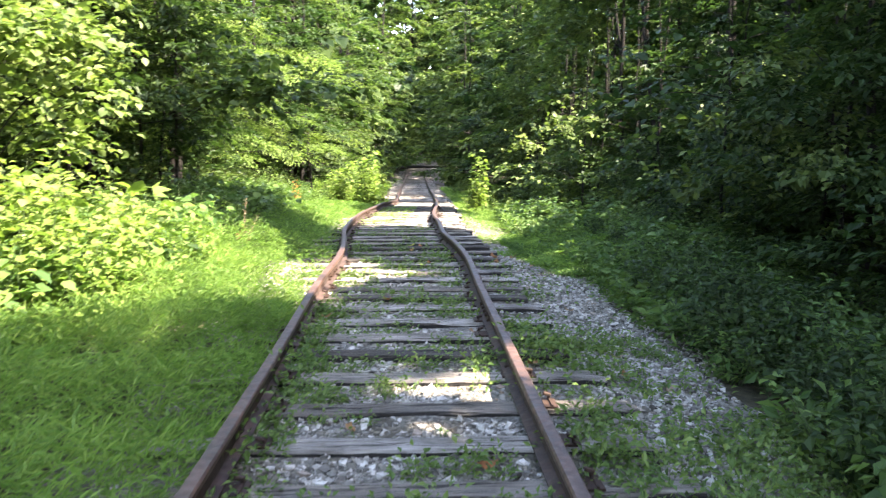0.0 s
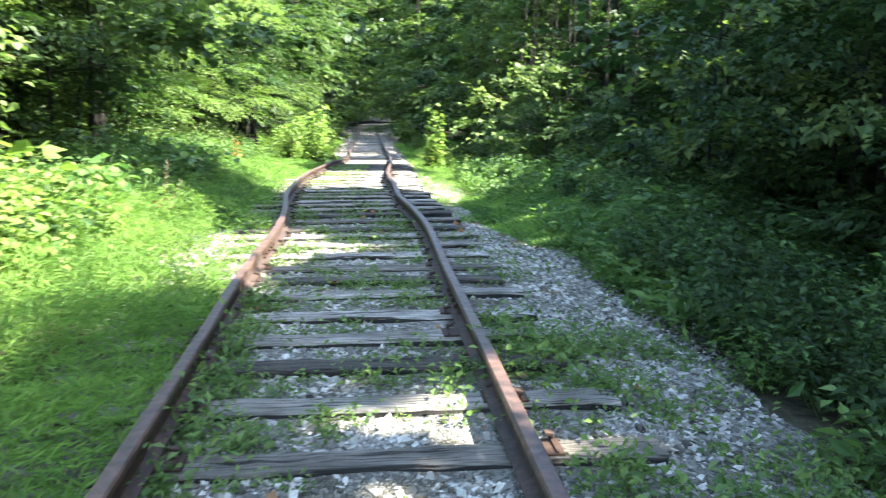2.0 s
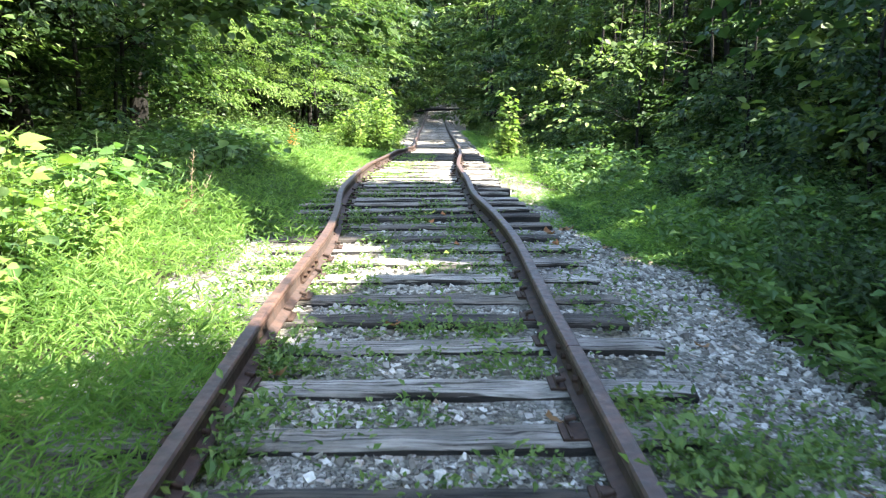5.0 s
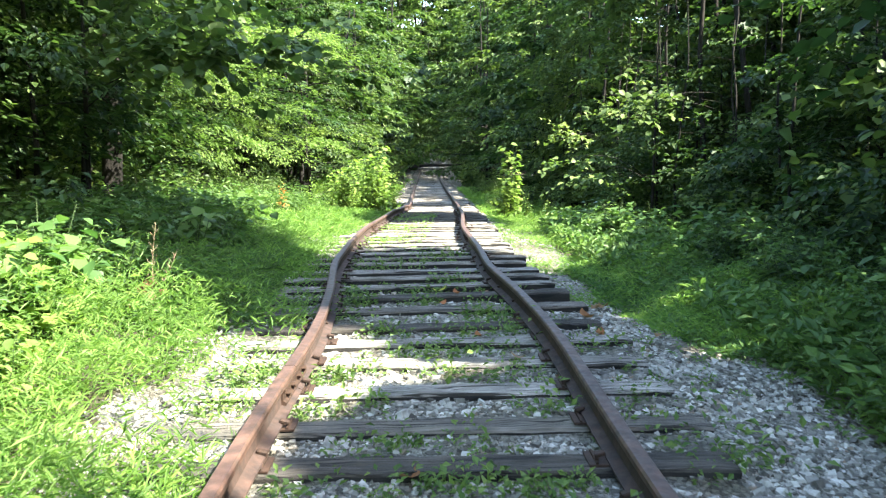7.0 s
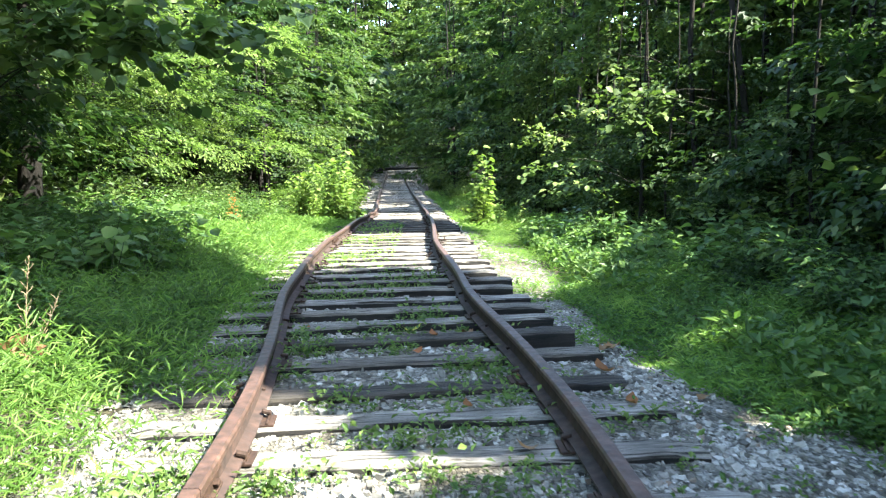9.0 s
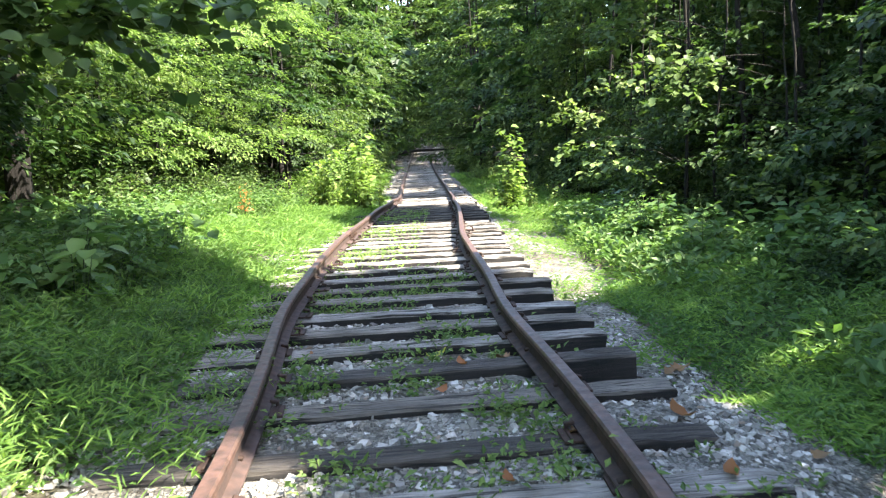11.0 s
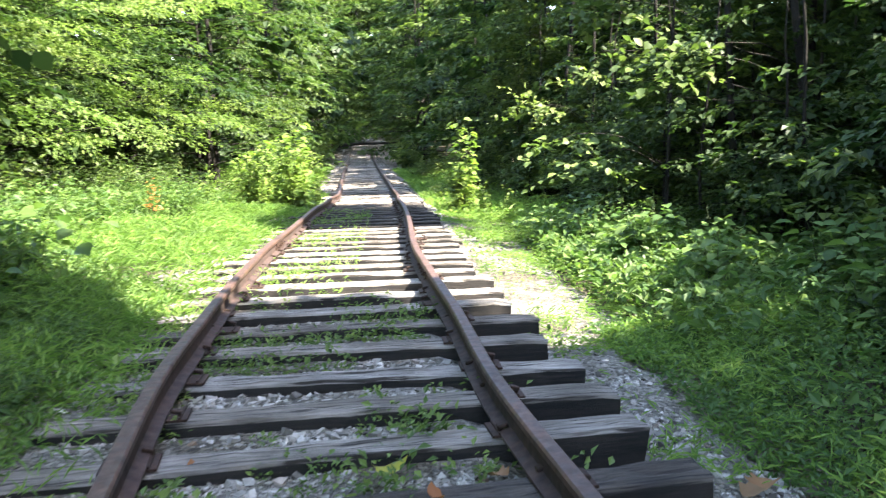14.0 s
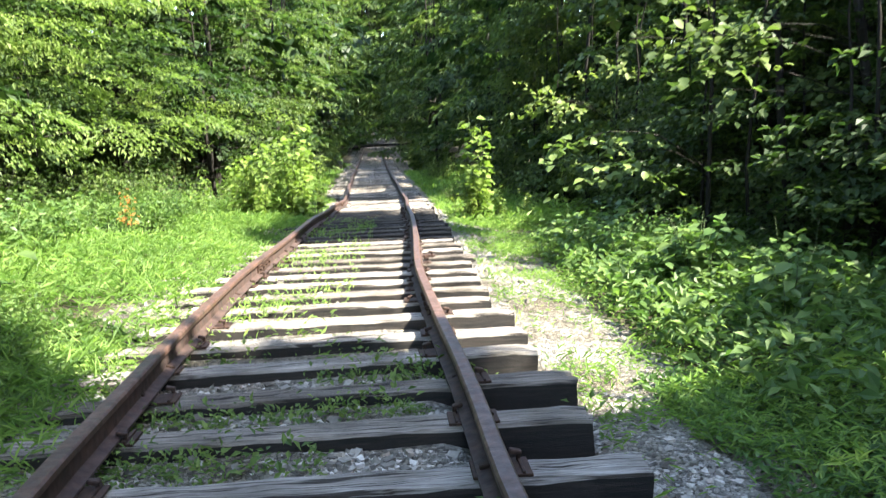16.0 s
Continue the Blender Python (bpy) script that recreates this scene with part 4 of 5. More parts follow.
# ---- shrubs, saplings and weeds ----
def plant(seed, height, radius, stems, leaf, per_stem, mat, aspect=0.6, fine=True, lean=0.5, low=0.15, stem_mat=None, r=0.008):
    """Stems from one root, with leaves in turn along them: the meshes of the stems and the leaves."""
    g = np.random.default_rng(seed)
    s = Soup()
    pos, ax, nr, ln = [], [], [], []
    for k in range(stems):
        az, out = g.uniform(0, 6.28), radius * math.sqrt(g.random())
        h = height * g.uniform(0.65, 1.05) * (1 - 0.35 * out / max(radius, 0.01))
        q = np.linspace(0, 1, 6)[:, None]
        d = np.array([math.cos(az), math.sin(az), 0])
        line = d * out * (0.25 + 0.75 * q ** 0.8) + np.array([0, 0, 1.0]) * h * q + d * lean * 0.25 * h * q ** 2 + g.normal(0, 0.012 * h, (6, 3)) * q
        line[0, 2] -= 0.08
        s.tube(line[::2] if stems > 9 else line, r * (0.6 + height / 2) * np.linspace(1, 0.12, 3 if stems > 9 else 6), 3)
        m = per_stem
        t = np.sort(g.uniform(low, 1.0, m)) * 5
        i = np.minimum(t.astype(int), 4)
        fr = (t - i)[:, None]
        p = line[i] * (1 - fr) + line[i + 1] * fr
        a = np.arange(m) * 2.4 + g.normal(0, 0.5, m)
        rise = g.normal(0.12, 0.3, m)
        axis = np.stack([np.cos(a), np.sin(a), rise], 1)
        petiole = leaf * g.uniform(0.15, 0.7, m)[:, None]
        pos.append(p + unit(axis) * petiole)
        ax.append(axis - np.array([0, 0, 0.25]))
        nr.append(np.array([0, 0, 1.0]) + axis * 0.25 + g.normal(0, 0.3, (m, 3)))
        ln.append(leaf * g.uniform(0.55, 1.2, m) * (1.05 - 0.35 * t / 5))
    ln = np.concatenate(ln)
    v, f = leaf_arrays(np.concatenate(pos), np.concatenate(ax), np.concatenate(nr), ln, ln * aspect * g.uniform(0.85, 1.15, len(ln)), fine)
    return s.mesh("stem", [stem_mat or STEM]), mesh("foliage", v, f, [mat], fine)


def taken(x, y):
    """Places kept free of weeds, round the dry stalk and the orange plant."""
    return abs(x + 2.58) < 0.42 and abs(y - 9.75) < 0.5 or abs(x + 4.0) < 0.38 and 17.6 < y < 19.9


def plant_thing(name, meshes, x, y, turn, scale, label, category, group=""):
    if name == "weed" and taken(x, y):
        return None
    t = thing(name, Matrix.Translation((x, y, float(ground_z(x, y)) - 0.01)) @ Matrix.Rotation(turn, 4, "Z") @ Matrix.Scale(scale, 4), label, category, group)
    tagged(child("stem", meshes[0], t), kind="stuff")
    tagged(child("foliage", meshes[1], t), kind="stuff")
    return t


def joined_plants(name, places, label, category):
    """Plants further off, as one object."""
    vs, fs, idx, n = [], [], [], 0
    for (stem, leaves), x, y, turn, scale in places:
        for j, me in enumerate((stem, leaves)):
            co = np.empty(len(me.vertices) * 3)
            me.vertices.foreach_get("co", co)
            co = co.reshape(-1, 3) * scale
            c, s = math.cos(turn), math.sin(turn)
            vs.append(np.stack([co[:, 0] * c - co[:, 1] * s + x, co[:, 0] * s + co[:, 1] * c + y, co[:, 2] + float(ground_z(x, y)) - 0.01], 1))
            faces = [tuple(i + n for i in p.vertices) for p in me.polygons]
            fs += faces
            idx += [j] * len(faces)
            n += len(co)
    return tagged(new(name, mesh(name, np.concatenate(vs), fs, [STEM, LEAF_WEED], False, idx)), label, category, kind="stuff")


WEED = [plant(200 + k, 0.8, 0.4, 16, 0.098, 22, LEAF_WEED, 0.5, fine=False) for k in range(3)]
# weeds in the leaf colour that has shade painted in
WEED_SHADED = [plant(210 + k, 0.8, 0.42, 15, 0.088, 27, LEAF_SHADED, 0.6, fine=False) for k in range(3)]
BROAD = [plant(220 + k, 0.85, 0.34, 8, 0.17, 13, LEAF_WEED, 0.72) for k in range(2)]
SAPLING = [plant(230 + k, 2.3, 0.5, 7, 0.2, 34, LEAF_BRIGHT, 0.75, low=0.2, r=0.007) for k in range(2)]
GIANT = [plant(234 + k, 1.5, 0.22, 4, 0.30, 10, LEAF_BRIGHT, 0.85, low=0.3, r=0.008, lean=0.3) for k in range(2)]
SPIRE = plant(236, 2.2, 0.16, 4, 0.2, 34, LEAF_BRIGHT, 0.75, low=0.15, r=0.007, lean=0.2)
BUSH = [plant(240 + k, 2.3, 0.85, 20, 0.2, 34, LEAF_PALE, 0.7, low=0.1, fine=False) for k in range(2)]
SHRUB = [plant(250 + k, 1.6, 1.0, 24, 0.15, 32, LEAF, 0.65, low=0.05, stem_mat=BARK, fine=False) for k in range(2)]

g = np.random.default_rng(21)
# big-leaved saplings and weeds on the left by the start
for x, y, sc in ((-2.85, 4.7, 0.62), (-2.75, 5.4, 0.59), (-3.0, 6.2, 0.53), (-3.3, 5.4, 0.74), (-3.5, 6.6, 0.71), (-3.9, 7.6, 0.62), (-2.95, 7.4, 0.41), (-3.2, 8.3, 0.42), (-3.6, 8.8, 0.47), (-4.4, 5.6, 0.74), (-3.7, 4.4, 0.81), (-3.15, 5.0, 0.68), (-3.2, 5.9, 0.65), (-3.4, 6.0, 0.74), (-3.8, 5.0, 0.78), (-4.1, 6.6, 0.68), (-4.5, 7.4, 0.62), (-5.0, 6.4, 0.74), (-2.4, 6.4, 0.51), (-2.5, 7.0, 0.47), (-2.6, 5.8, 0.55), (-2.4, 7.6, 0.42), (-2.75, 6.6, 0.59), (-2.45, 5.2, 0.47)):
    plant_thing("sapling", SAPLING[g.integers(2)], x, y, g.uniform(0, 6), sc, "big-leaved bright green sapling in the grassy verge" if sc > 0.5 else "small big-leaved seedling among the weeds", "sapling", "saplings by the track")
for x, y, sc in ((-3.2, 7.7, 1.0), (-2.95, 8.0, 0.78), (-2.85, 8.9, 0.62), (-3.5, 7.1, 1.1), (-3.3, 9.1, 0.7), (-3.1, 6.4, 0.8)):
    plant_thing("sapling", GIANT[int(x * 100) % 2], x, y, x * 9, sc, "sapling with very large pale leaves in the sun", "sapling", "saplings by the track")
for k in range(110):
    y = g.uniform(3.0, 13.8)
    x = float(track_x(y)) - 2.2 - g.gamma(1.5, 0.7) - (0.3 if y > 9.5 else 0)
    plant_thing("weed", BROAD[g.integers(2)] if g.random() < 0.45 else WEED[g.integers(3)], x, y, g.uniform(0, 6), g.uniform(0.75, 1.25), "leafy green weed at the edge of the wood", "weed", "weeds on the left verge")
far = []
for k in range(190):
    y = g.uniform(11.0, 27)
    x = float(track_x(y)) - (2.3 if y < 15 else 2.55) - g.gamma(1.8, 0.75) - (0.3 if y > 19 else 0)
    p, turn, sc = WEED[g.integers(3)], g.uniform(0, 6), g.uniform(0.85, 1.35)
    if taken(x, y):
        continue
    if y > 18.5:
        far.append((p, x, y, turn, sc))
    else:
        plant_thing("weed", p, x, y, turn, sc, "upright bright green weed in the sunny verge", "weed", "weeds on the left verge")
joined_plants("weed_patch", far, "upright bright green weeds in the sunny verge further along", "weeds")
for k in range(56):
    y = g.uniform(9.7, 14.6)
    x = float(track_x(y)) - 2.15 - g.gamma(1.6, 0.5)
    plant_thing("weed", BROAD[g.integers(2)] if g.random() < 0.3 else WEED[g.integers(3)], x, y, g.uniform(0, 6), g.uniform(0.8, 1.3), "leafy green weed at the shaded edge of the wood", "weed", "weeds on the left verge")
for k in range(60):
    y = g.uniform(9.9, 14.2)
    x = float(track_x(y)) - g.uniform(1.45, 2.7)
    plant_thing("weed", WEED[g.integers(3)], x, y, g.uniform(0, 6), g.uniform(0.32, 0.6), "small leafy weed among the grass by the ties", "weed", "weeds on the left verge")
# the deep undergrowth on the right, mostly weeds with shade painted into their leaves
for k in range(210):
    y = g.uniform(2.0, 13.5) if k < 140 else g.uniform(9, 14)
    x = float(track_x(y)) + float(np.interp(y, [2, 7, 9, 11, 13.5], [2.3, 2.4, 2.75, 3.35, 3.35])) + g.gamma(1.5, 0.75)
    plant_thing("undergrowth", (BROAD[g.integers(2)] if y > 8 and g.random() < 0.12 else WEED_SHADED[g.integers(3)]) if g.random() < (0.45 if y > 8 else 0.8) else WEED[g.integers(3)], x, y, g.uniform(0, 6), g.uniform(0.6, 1.25), "weed in the shaded undergrowth", "weed", "undergrowth on the right")
# the sunlit thicket beyond it
for k in range(48):
    y = g.uniform(12.8, 20.5)
    x = float(track_x(y)) + float(np.interp(y, [12.8, 15, 18, 20.5], [3.4, 3.1, 2.7, 2.6])) + g.gamma(1.5, 0.6)
    plant_thing("weed", BROAD[g.integers(2)] if g.random() < 0.72 else WEED[g.integers(3)], x, y, g.uniform(0, 6), g.uniform(0.5, 1.2), "broad-leaved green weed in the thicket beside the track", "weed", "thicket on the right")
for x, y, sc, p in ((0.5, 25, 1.22, SPIRE), (0.62, 25.3, 0.85, SPIRE), (0.35, 24.7, 0.55, SAPLING[1]), (1.1, 25.6, 0.45, SAPLING[0]), (1.5, 25.0, 0.36, SAPLING[1])):
    plant_thing("sapling", p, x, y, g.uniform(0, 6), sc, "tall bright green sapling standing in the sun", "sapling", "saplings by the track")
for x, y, sc, p in ((-2.8, 25.0, 1.12, SPIRE), (-3.05, 25.3, 0.98, SPIRE), (-2.95, 24.7, 0.8, SPIRE), (-3.45, 25.0, 0.92, SPIRE), (-3.8, 25.5, 0.8, SPIRE), (-3.25, 25.8, 0.75, SAPLING[0]), (-3.9, 25.2, 0.62, SAPLING[1]),
                    (-4.2, 26.0, 0.8, SPIRE), (-3.3, 27.4, 0.8, SAPLING[0]), (-4.6, 24.4, 0.5, SAPLING[1]), (-3.6, 29.5, 0.8, SAPLING[0]), (-2.7, 26.2, 0.55, SAPLING[1]), (-3.5, 24.3, 0.42, SAPLING[0])):
    plant_thing("bush", p, x, y, g.uniform(0, 6), sc, "bright green leafy bush beside the track", "bush", "bushes by the track")
for k in range(16):
    y = g.uniform(15.5, 28)
    plant_thing("shrub", SHRUB[g.integers(2)], float(track_x(y)) - g.uniform(4.3, 5.8), y, g.uniform(0, 6), g.uniform(0.7, 1.1), "dense green shrub in the hollow under the boughs", "shrub", "shrubs under the trees")
for k in range(46):
    y = g.uniform(1, 36)
    x = float(track_x(y)) + (g.uniform(4.6, 8.5) if k % 2 else -g.uniform(4.4, 7.2) - (2.2 if y > 17 else 0))
    plant_thing("shrub", SHRUB[g.integers(2)], x, y, g.uniform(0, 6), g.uniform(0.7, 1.25), "dense green shrub under the trees", "shrub", "shrubs under the trees")
for k in range(14):
    y = g.uniform(13, 34)
    x = float(track_x(y)) - g.uniform(5.6, 9.5)
    plant_thing("shrub", SHRUB[g.integers(2)], x, y, g.uniform(0, 6), g.uniform(0.9, 1.5), "dense green shrub under the trees", "shrub", "shrubs under the trees")
for k in range(64):
    y = g.uniform(27, 100)
    x = float(track_x(y)) + (1 if k % 2 else -1) * (2.2 + g.gamma(1.6, 0.6))
    plant_thing("bush", [BUSH[0], BUSH[1], SHRUB[0]][g.integers(3)], x, y, g.uniform(0, 6), g.uniform(0.4, 0.75), "leafy green bush along the far track", "bush", "bushes by the track")


# lit maple sprigs reaching out of the wood on the right
def sprig_tree(seed, x, y, targets, label, mat=None, leaf=0.17, twigs=30, tip=2.2):
    g = np.random.default_rng(seed)
    z0 = float(ground_z(x, y))
    s = Soup()
    q = np.linspace(0, 1, 8)[:, None]
    s.tube(np.array([[0, 0, -0.2]]) + q * np.array([[0.1, 0.1, 4.2]]), 0.035 * np.linspace(1, 0.3, 8), 6)
    st = []
    for tx, ty, tz in targets:
        end = np.array([tx - x, ty - y, tz - z0])
        a = np.array([0.02, 0.02, max(0.3, end[2] - 0.5)])
        line = a + (end - a) * np.linspace(0, 1, 6)[:, None] + np.array([0, 0, 0.25]) * np.sin(np.linspace(0, math.pi, 6))[:, None] + np.cumsum(g.normal(0, 0.06, (6, 3)), 0) * np.linspace(0, 1, 6)[:, None]
        s.tube(line, 0.009 * np.linspace(1, 0.25, 6), 4)
        st.append((line, float(np.linalg.norm(end - a))))
    v, f = crown(g, st, twigs * len(targets), leaf, 9, 0.2, 0.85, fine=True, tip=tip)
    t = thing("maple_sapling", Matrix.Translation((x, y, z0)), label, "sapling", "saplings by the track")
    tagged(child("limb", s.mesh("limb", [BARK]), t), kind="stuff")
    tagged(child("foliage", mesh("foliage", v, f, [mat or LEAF_PALE], True), t), kind="stuff")


sprig_tree(5, 3.0, 19.4, [(1.25, 18.3, 1.0), (1.6, 18.2, 0.9)], "young maple with pale sunlit leaves reaching over the verge", LEAF_PALE, 0.11, twigs=7, tip=8)
sprig_tree(15, 4.7, 18.7, [(2.3, 17.9, 1.9), (2.55, 18.1, 2.15), (2.2, 17.8, 1.6)], "young maple with pale drooping sprays in the sun", LEAF, 0.12, twigs=9, tip=5)
sprig_tree(16, 5.6, 19.6, [(3.9, 18.8, 1.55), (4.3, 18.6, 1.45), (4.7, 18.7, 1.6)], "young maple with flat leafy sprays at the edge of the wood", LEAF, 0.11, twigs=9, tip=4)
sprig_tree(17, 4.2, 21.0, [(1.8, 20.0, 2.6), (2.2, 20.2, 2.9), (1.5, 20.4, 2.3)], "young maple with sunlit sprays reaching over the verge", LEAF, 0.11, twigs=9, tip=4)
sprig_tree(18, -4.6, 7.9, [(-3.75, 7.2, 2.2), (-3.6, 7.9, 1.95), (-4.0, 6.9, 2.6), (-4.1, 8.4, 1.75), (-4.5, 9.2, 2.5), (-4.2, 9.6, 2.9)], "young tree with sunlit pinnate sprays above the saplings", LEAF_PALE, 0.11, twigs=34, tip=2.4)
sprig_tree(6, 3.4, 26.0, [(1.8, 25.4, 1.5), (2.3, 25.1, 1.35), (2.9, 24.7, 1.7)], "young maple with sunlit leaves beside the line", LEAF_PALE, 0.12, twigs=9, tip=9)
sprig_tree(7, 5.4, 13.0, [(3.9, 12.5, 1.0), (4.4, 12.0, 1.6), (4.9, 11.8, 2.2), (4.0, 13.0, 2.0)], "shaded maple sapling at the edge of the wood")

sprig_tree(8, 4.4, 8.8, [(1.5, 8.35, 1.98), (1.9, 8.5, 2.1), (2.4, 8.4, 2.25), (3.0, 8.7, 2.5)], "maple sapling with large drooping leaves over the ballast", LEAF_SHADED, 0.11, 9)
sprig_tree(9, -4.6, 13.0, [(-2.0, 12.75, 2.35), (-2.5, 12.6, 2.2), (-2.9, 12.9, 2.6), (-3.4, 12.4, 2.4), (-3.2, 13.4, 3.0)], "young tree whose leafy branch hangs over the verge", LEAF, 0.14, 26)

# the dry stalk and the orange-leaved plant
g = np.random.default_rng(55)
s = Soup()
for lean, tall, turn in (((0.10, 0.02), 0.78, 0.0), ((0.24, 0.04), 0.58, 1.2)):
    q = np.linspace(0, 1, 8)[:, None]
    line = np.c_[q * lean[0], q * lean[1], q * tall - 0.05] + g.normal(0, 0.006, (8, 3))
    s.tube(line, 0.006 * np.linspace(1, 0.35, 8), 4)
    for m in range(24):
        u = 1.6 + 5.3 * m / 24
        p = line[int(u)] * (1 - u % 1) + line[min(int(u) + 1, 7)] * (u % 1)
        a = turn + m * 2.4
        d = np.array([math.cos(a) * 0.6, math.sin(a) * 0.6, 0.75]) * (0.085 - 0.0017 * m)
        s.tube([p, p + d * 0.6 + g.normal(0, 0.004, 3), p + d], [0.0032, 0.0028, 0.0016], 3)
stalk = thing("dry_stalk", Matrix.Translation((-2.62, 9.85, float(ground_z(-2.62, 9.85)) + 0.02)), "pale dry branching weed stalk standing in the verge", "dead weed")
tagged(child("stem", s.mesh("stem", [STALK]), stalk), kind="stuff")
pos = g.normal(0, 0.06, (16, 3)) * np.array([1, 1, 0.5]) + np.array([0, 0, 0.22])
vv, ff = leaf_arrays(pos, g.normal(0, 1, (16, 3)), g.normal(0, 1, (16, 3)), g.uniform(0.06, 0.11, 16), g.uniform(0.03, 0.05, 16), True)
tagged(child("withered_leaves", mesh("withered_leaves", vv, ff, [LEAF_DRY], True), stalk, "withered tan leaves"), kind="stuff")
plant_thing("orange_plant", plant(302, 1.12, 0.08, 3, 0.09, 17, LEAF_ORANGE, 0.4, low=0.5, lean=0.1), -4.05, 19.6, 0, 1.0, "upright plant with orange-red leaves in the sunny verge", "orange plant")

# a thin dead trunk lying over the far track
s = Soup()
q = np.linspace(0, 1, 9)[:, None]
s.tube(np.array([[-2.6, 0, 0.35]]) + q * np.array([[5.6, 0.5, 0.5]]) + np.array([[0, 0, 0.12]]) * np.sin(q * 5), 0.16 * np.linspace(1, 0.35, 9), 7)
log = new("log", s.mesh("log", [BARK]))
log.location = (float(track_x(70)), 70, float(track_z(70)))
tagged(log, "thin dead tree trunk fallen across the rails", "log")


# ---- grass and low weeds ----
def blades(name, s, y, tall, size, mat, aspect, label, category, seed, flat=0.5, rise=0.35):
    g = np.random.default_rng(seed)
    n = len(s)
    x = s + track_x(y)
    h = tall * g.beta(1.2, 1.1, n)
    base = np.stack([x, y, ground_z(x, y) + h], 1)
    a = g.uniform(0, 6.28, n)
    axis = np.stack([np.cos(a), np.sin(a), g.normal(rise, 0.45, n)], 1)
    normal = np.array([0, 0, 1.0]) + g.normal(0, flat, (n, 3))
    ln = size * g.uniform(0.6, 1.4, n)
    v, f = leaf_arrays(base, axis, normal, ln, ln * aspect)
    return tagged(new(name, mesh(name, v, f, [mat])), label, category, kind="stuff")


g = np.random.default_rng(31)


def clumped(n, s0, s1, y0, y1, f, cut, seed):
    """Scattered places that gather in clumps."""
    s, y = g.uniform(s0, s1, n * 3), g.uniform(y0, y1, n * 3)
    w = wave(s + seed, y, f, seed) + 0.6 * wave(s, y, f * 2.7, seed + 1) + g.normal(0, 0.25, n * 3)
    ok = np.argsort(-(w > cut).astype(float) - g.random(n * 3) * 0.01)[:n]
    return s[ok], y[ok]


s, y = clumped(125000, -3.5, -0.86, 0.6, 14.5, 1.6, -0.95, 1)
bare = (s > -1.5 + 0.15 * np.sin(y * 3)) & (((y > 7.2) & (y < 9.7) & (g.random(len(s)) < 0.9)) | ((y > 9.7) & (s > -1.45) & (g.random(len(s)) < 0.6)))
bare |= (y > 9.7 + 0.4 * np.sin(s * 4)) & (g.random(len(s)) < 0.72)
s, y = s[~bare], y[~bare]
blades("verge_grass", s, y, np.interp(-s, [0.86, 1.2, 2.0, 3.4], [0.14, 0.28, 0.42, 0.52]) * (1 + 0.35 * wave(s, y, 2.2) + 0.45 * wave(s, y, 6.5, 3)), 0.078, GRASS, 0.115, "lush bright green grass on the verge", "grass", 1, 0.6, 0.6)
s, y = clumped(38000, -3.6, -1.25, 9.6, 15.0, 2.3, -0.5, 21)
blades("verge_herbs", s, y, np.interp(-s, [1.2, 1.7, 2.4, 3.6], [0.07, 0.16, 0.34, 0.42]) * (1 + 0.3 * wave(s, y, 2.6)), 0.05, LEAF_WEED, 0.45, "leafy low herbs spreading over the verge", "herb", 21)
s, y = clumped(42000, -3.9, -1.1, 12.2, 32, 1.2, -0.5, 2)
blades("sunny_grass", s, y, np.interp(-s, [1.1, 1.5, 2.6, 3.9], [0.07, 0.16, 0.28, 0.40]), 0.12, GRASS, 0.13, "sunlit yellow-green grass along the ties", "grass", 2)
s, y = clumped(30000, 1.45, 4.2, 8.0, 30, 1.5, -0.4, 3)
s2, y2 = clumped(36000, 1.7, 4.0, 8.0, 14.0, 2.1, -0.5, 6)
s, y = np.concatenate([s, s2]), np.concatenate([y, y2])
ok = (s > np.interp(y, [9.5, 10.2, 12.0, 12.8, 15.5, 18.5], [2.0, 1.7, 1.75, 2.05, 2.1, 1.75]) + 0.25 * wave(s, y, 2.9, 2)) & ~((y < 9.6) & (s < 2.3))
s, y = s[ok], y[ok]
blades("shoulder_grass", s, y, np.interp(s, [1.7, 2.2, 3.4], [0.05, 0.16, 0.36]), 0.062, GRASS, 0.19, "low green grass on the right shoulder", "grass", 3)


def rosettes(name, s, y, per, spread, tall, size, mat, aspect, label, seed):
    """Low leafy weeds, each a handful of leaves round one root."""
    g = np.random.default_rng(seed)
    n = len(s)
    x = s + track_x(y)
    big = g.gamma(4, 0.25, n)[:, None]
    a = g.uniform(0, 6.28, (n, per))
    r = np.sqrt(g.random((n, per))) * spread * big
    h = tall * big * g.random((n, per)) * (1.1 - 0.6 * r / (spread * big))
    px, py = x[:, None] + np.cos(a) * r, y[:, None] + np.sin(a) * r
    base = np.stack([px, py, ground_z(px, py) + 0.015 + h], -1).reshape(-1, 3)
    axis = np.stack([np.cos(a), np.sin(a), g.normal(0.25, 0.35, a.shape)], -1).reshape(-1, 3) + g.normal(0, 0.4, (n * per, 3))
    normal = np.array([0, 0, 1.0]) + g.normal(0, 0.35, (n * per, 3))
    ln = (size * g.uniform(0.6, 1.35, (n, per)) * big ** 0.4).ravel()
    v, f = leaf_arrays(base, axis, normal, ln, ln * aspect)
    return tagged(new(name, mesh(name, v, f, [mat])), label, "weed", kind="stuff")


fronts = np.array(TIE_FRONT)
s, y = clumped(1700, -1.25, 1.35, 1.5, 14.3, 4.2, 0.0, 5)
off = np.abs((y - 0.07 * s)[:, None] - fronts[None] - 0.09).min(1)
ok = (off > 0.11) | (g.random(len(s)) < 0.04)
ok &= (s < 0.62) | (s > 0.86) | (g.random(len(s)) < 0.3)
ok &= (s < 0.8) | (y < 6.2) | (g.random(len(s)) < 0.3)
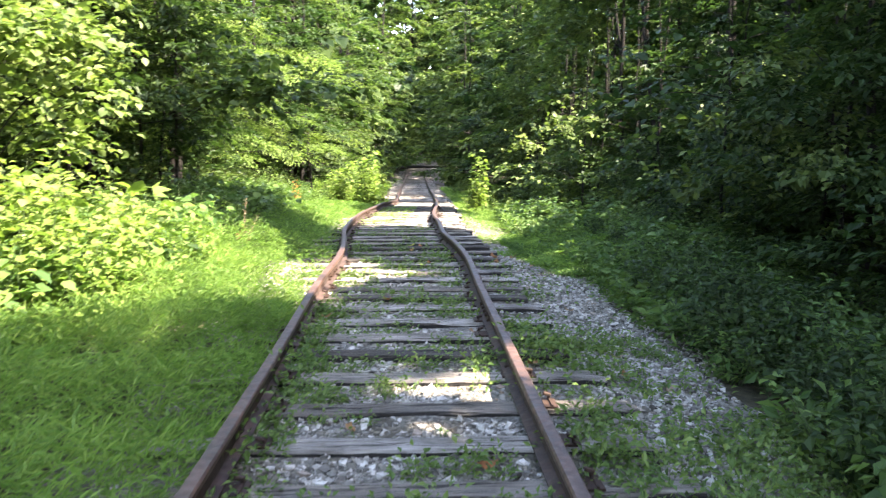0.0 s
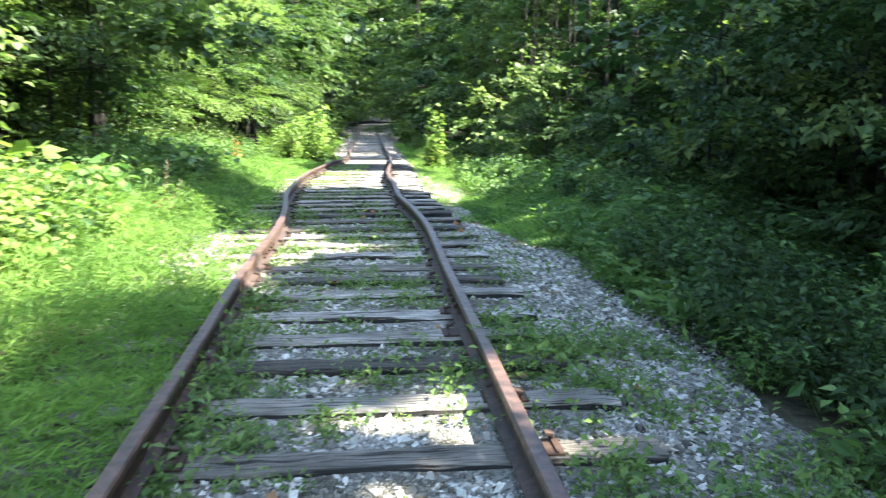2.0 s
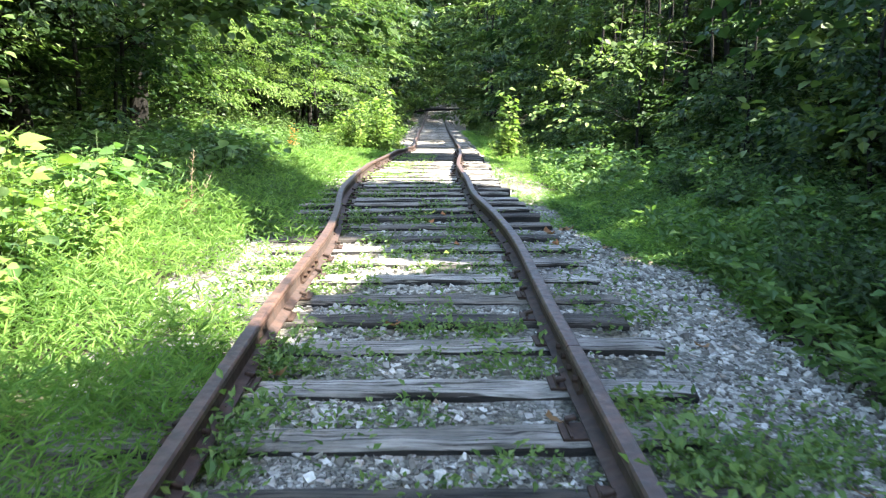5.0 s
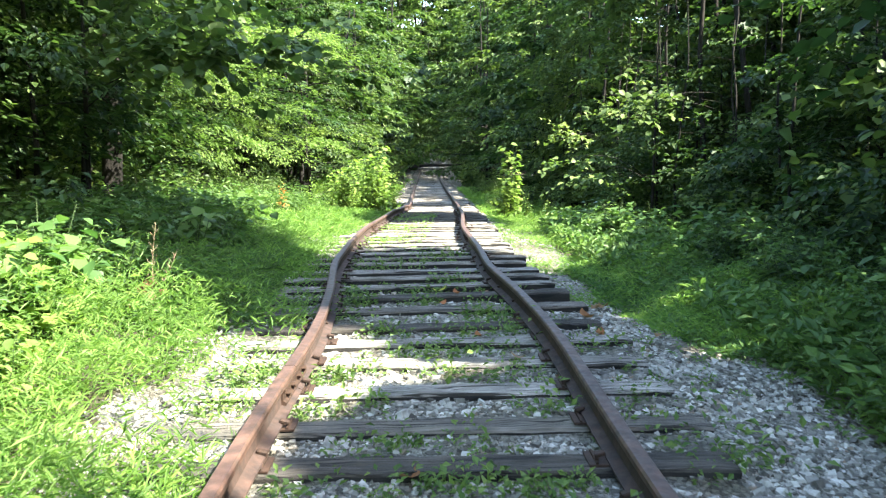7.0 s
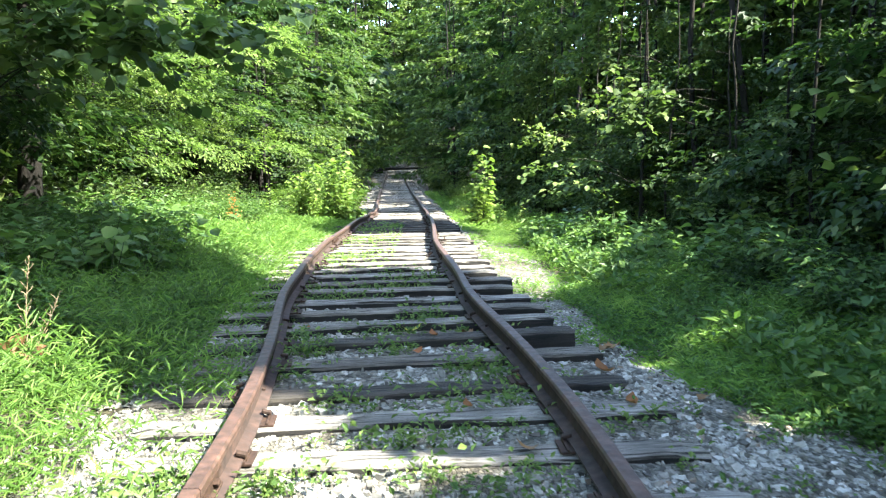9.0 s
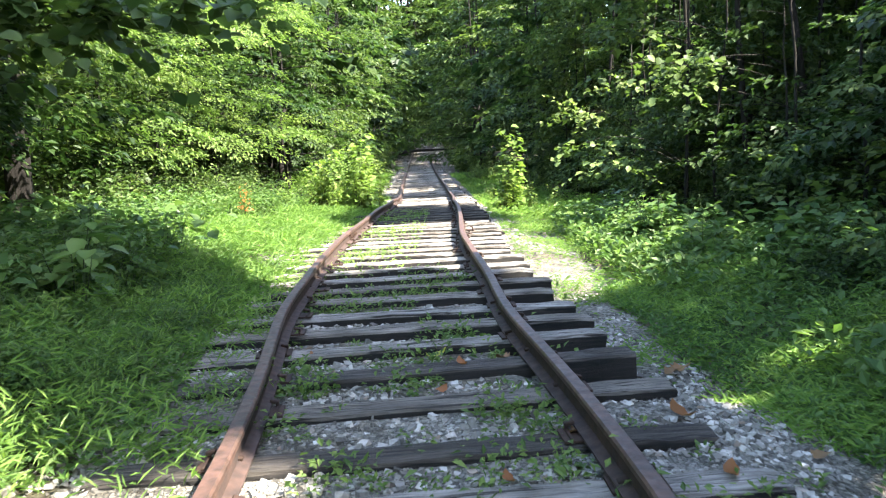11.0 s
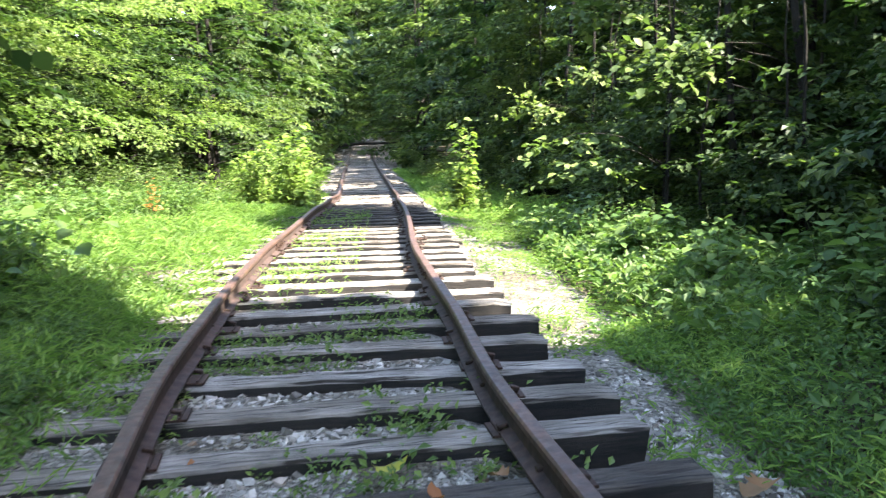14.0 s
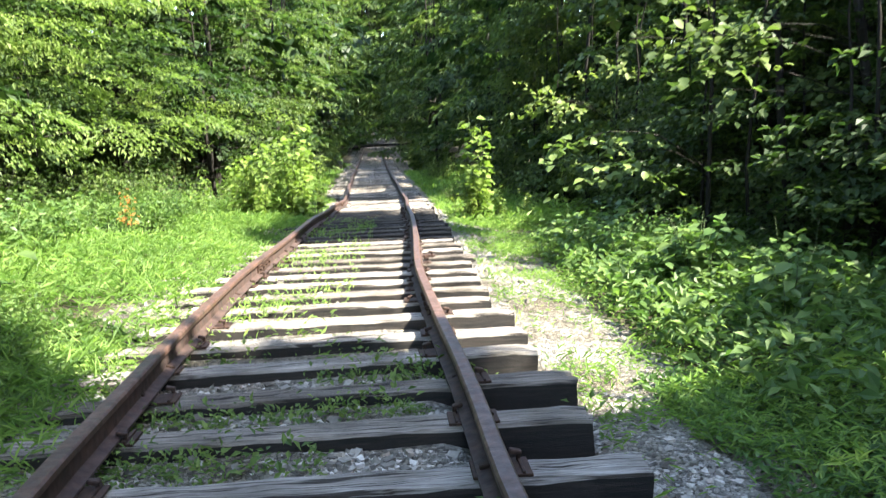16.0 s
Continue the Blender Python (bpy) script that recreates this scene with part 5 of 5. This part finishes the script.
rosettes("track_weeds", s[ok], y[ok], 25, 0.072, 0.115, 0.034, LEAF_LOW, 0.55, "small leafy weeds growing between the ties", 4)
s, y = clumped(200, -0.72, -0.5, 1.5, 6.8, 4.2, -0.2, 15)
rosettes("rail_side_weeds", s, y, 22, 0.07, 0.115, 0.038, LEAF_LOW, 0.5, "leafy weeds growing along the rail", 14)
s, y = clumped(900, 0.9, 2.7, 1.8, 9.6, 3.4, 0.0, 8)
ok = (y < 6.0) | (g.random(len(s)) < 0.15)
rosettes("shoulder_weeds", s[ok], y[ok], 24, 0.085, 0.115, 0.038, LEAF_LOW, 0.55, "small weeds creeping over the ballast shoulder", 5)
s, y = clumped(12000, 1.55, 4.2, 24, 48, 1.1, -0.8, 41)
blades("far_shoulder_grass", s, y, np.interp(s, [1.5, 2.4, 4.2], [0.06, 0.2, 0.5]), 0.2, GRASS, 0.16, "low grass beside the far track", "grass", 41)
s, y = clumped(9000, -4.6, -1.5, 31, 50, 1.1, -0.8, 42)
blades("far_verge_grass", s, y, np.interp(-s, [1.5, 2.4, 4.6], [0.06, 0.2, 0.5]), 0.22, GRASS, 0.16, "low grass beside the far track", "grass", 42)
s, y = clumped(5500, 1.35, 2.3, 11.5, 24, 3.6, 0.35, 19)
blades("shoulder_tufts", s, y, np.full(len(s), 0.07), 0.07, GRASS, 0.15, "sparse grass tufts on the pale gravel shoulder", "grass", 9)
s, y = clumped(4500, -1.2, 0.2, 14, 24, 3.0, 0.4, 11)
blades("sunny_track_weeds", s, y, np.full(len(s), 0.12), 0.055, GRASS, 0.25, "tufts of sunlit weeds between the rails", "weed", 6)
s, y = clumped(36000, 2.2, 6.0, 1.5, 20, 1.1, -0.6, 14)
blades("forest_floor_herbs", s, y, np.full(len(s), 0.32), 0.10, LEAF_LOW, 0.5, "low green herbs on the shaded forest floor", "herb", 7)
s, y = clumped(17000, 1.85, 3.5, 9.4, 14.2, 2.2, -0.6, 33)
blades("shoulder_herbs", s, y, np.interp(s, [1.8, 2.4, 3.4], [0.07, 0.16, 0.34]), 0.048, LEAF_WEED, 0.45, "low leafy herbs beside the gravel", "herb", 33)
s, y = clumped(12000, -8.5, -3.4, 2, 24, 1.1, -0.6, 17)
blades("wood_edge_herbs", s, y, np.full(len(s), 0.35), 0.11, LEAF_WEED, 0.5, "low green herbs under the left trees", "herb", 8)


# ---- fallen leaves ----
def fallen_leaf(seed, mat):
    g = np.random.default_rng(seed)
    k = 12
    a = np.linspace(0, 2 * np.pi, k, endpoint=False)
    r = 0.054 * (1 + 0.16 * np.cos(5 * a) + 0.15 * np.cos(a)) * g.uniform(0.8, 1.15, k)
    curl = g.uniform(1.0, 1.8)
    rim = np.c_[np.cos(a) * r, np.sin(a) * r * 0.62, 0.006 + curl * (np.cos(a) * r) ** 2 * 9 + g.normal(0, 0.004, k)]
    v = np.vstack([[0, 0, 0.004], rim])
    return mesh("fallen_leaf", v, [(0, 1 + i, 1 + (i + 1) % k) for i in range(k)], [mat], True)


DRY = [fallen_leaf(400 + k, m) for k, m in enumerate((LEAF_DRY, LEAF_DRY, LEAF_RED))]
YELLOW = fallen_leaf(410, LEAF_YELLOW)
spots = [(0.86, 11.42, 0, 1.3), (0.93, 11.5, 1, 1.2), (0.62, 10.25, 2, 1.3), (-0.45, 7.25, 2, 1.0), (-0.4, 11.05, 2, 0.8), (-0.15, 11.3, 1, 0.9), (0.05, 8.95, 1, 0.8), (0.62, 9.55, 2, 0.9), (0.1, 10.0, 0, 0.8), (-0.5, 10.6, 2, 0.7), (0.75, 5.1, 1, 0.8), (1.35, 5.0, 2, 0.9), (1.4, 5.6, 0, 0.9), (-0.3, 3.8, 0, 0.8), (0.4, 3.35, 2, 0.9), (-1.3, 11.4, 2, 1.0), (0.35, 6.0, 0, 0.9), (-0.9, 6.4, 1, 0.8), (1.25, 7.2, 1, 0.8), (0.2, 12.2, 0, 0.7), (-0.2, 9.6, 2, 0.7), (1.1, 9.9, 0, 0.9)]
for x, y, k, sc in spots:
    z = float(ground_z(x, y)) + 0.035
    on_tie = any(abs(y - (t + 0.11)) < 0.12 for t in TIE_FRONT) and abs(x - float(track_x(y))) < 1.2
    ob = tagged(new("fallen_leaf", DRY[k]), "curled brown fallen leaf on the ballast" if k < 2 else "orange-brown fallen leaf on the ballast", "fallen leaf", "fallen leaves")
    ob.matrix_basis = Matrix.Translation((x, y, float(track_z(y)) + 0.004 if on_tie else z)) @ Matrix.Rotation(x * 7 + y, 4, "Z") @ Matrix.Rotation(0.25, 4, "X") @ Matrix.Scale(sc, 4)
ob = tagged(new("fallen_leaf", YELLOW), "yellow fallen leaf lying between the rails", "fallen leaf", "fallen leaves")
ob.matrix_basis = Matrix.Translation((-0.57, 11.34, float(ground_z(-0.57, 11.34)) + 0.05)) @ Matrix.Rotation(0.4, 4, "Z") @ Matrix.Scale(1.2, 4)
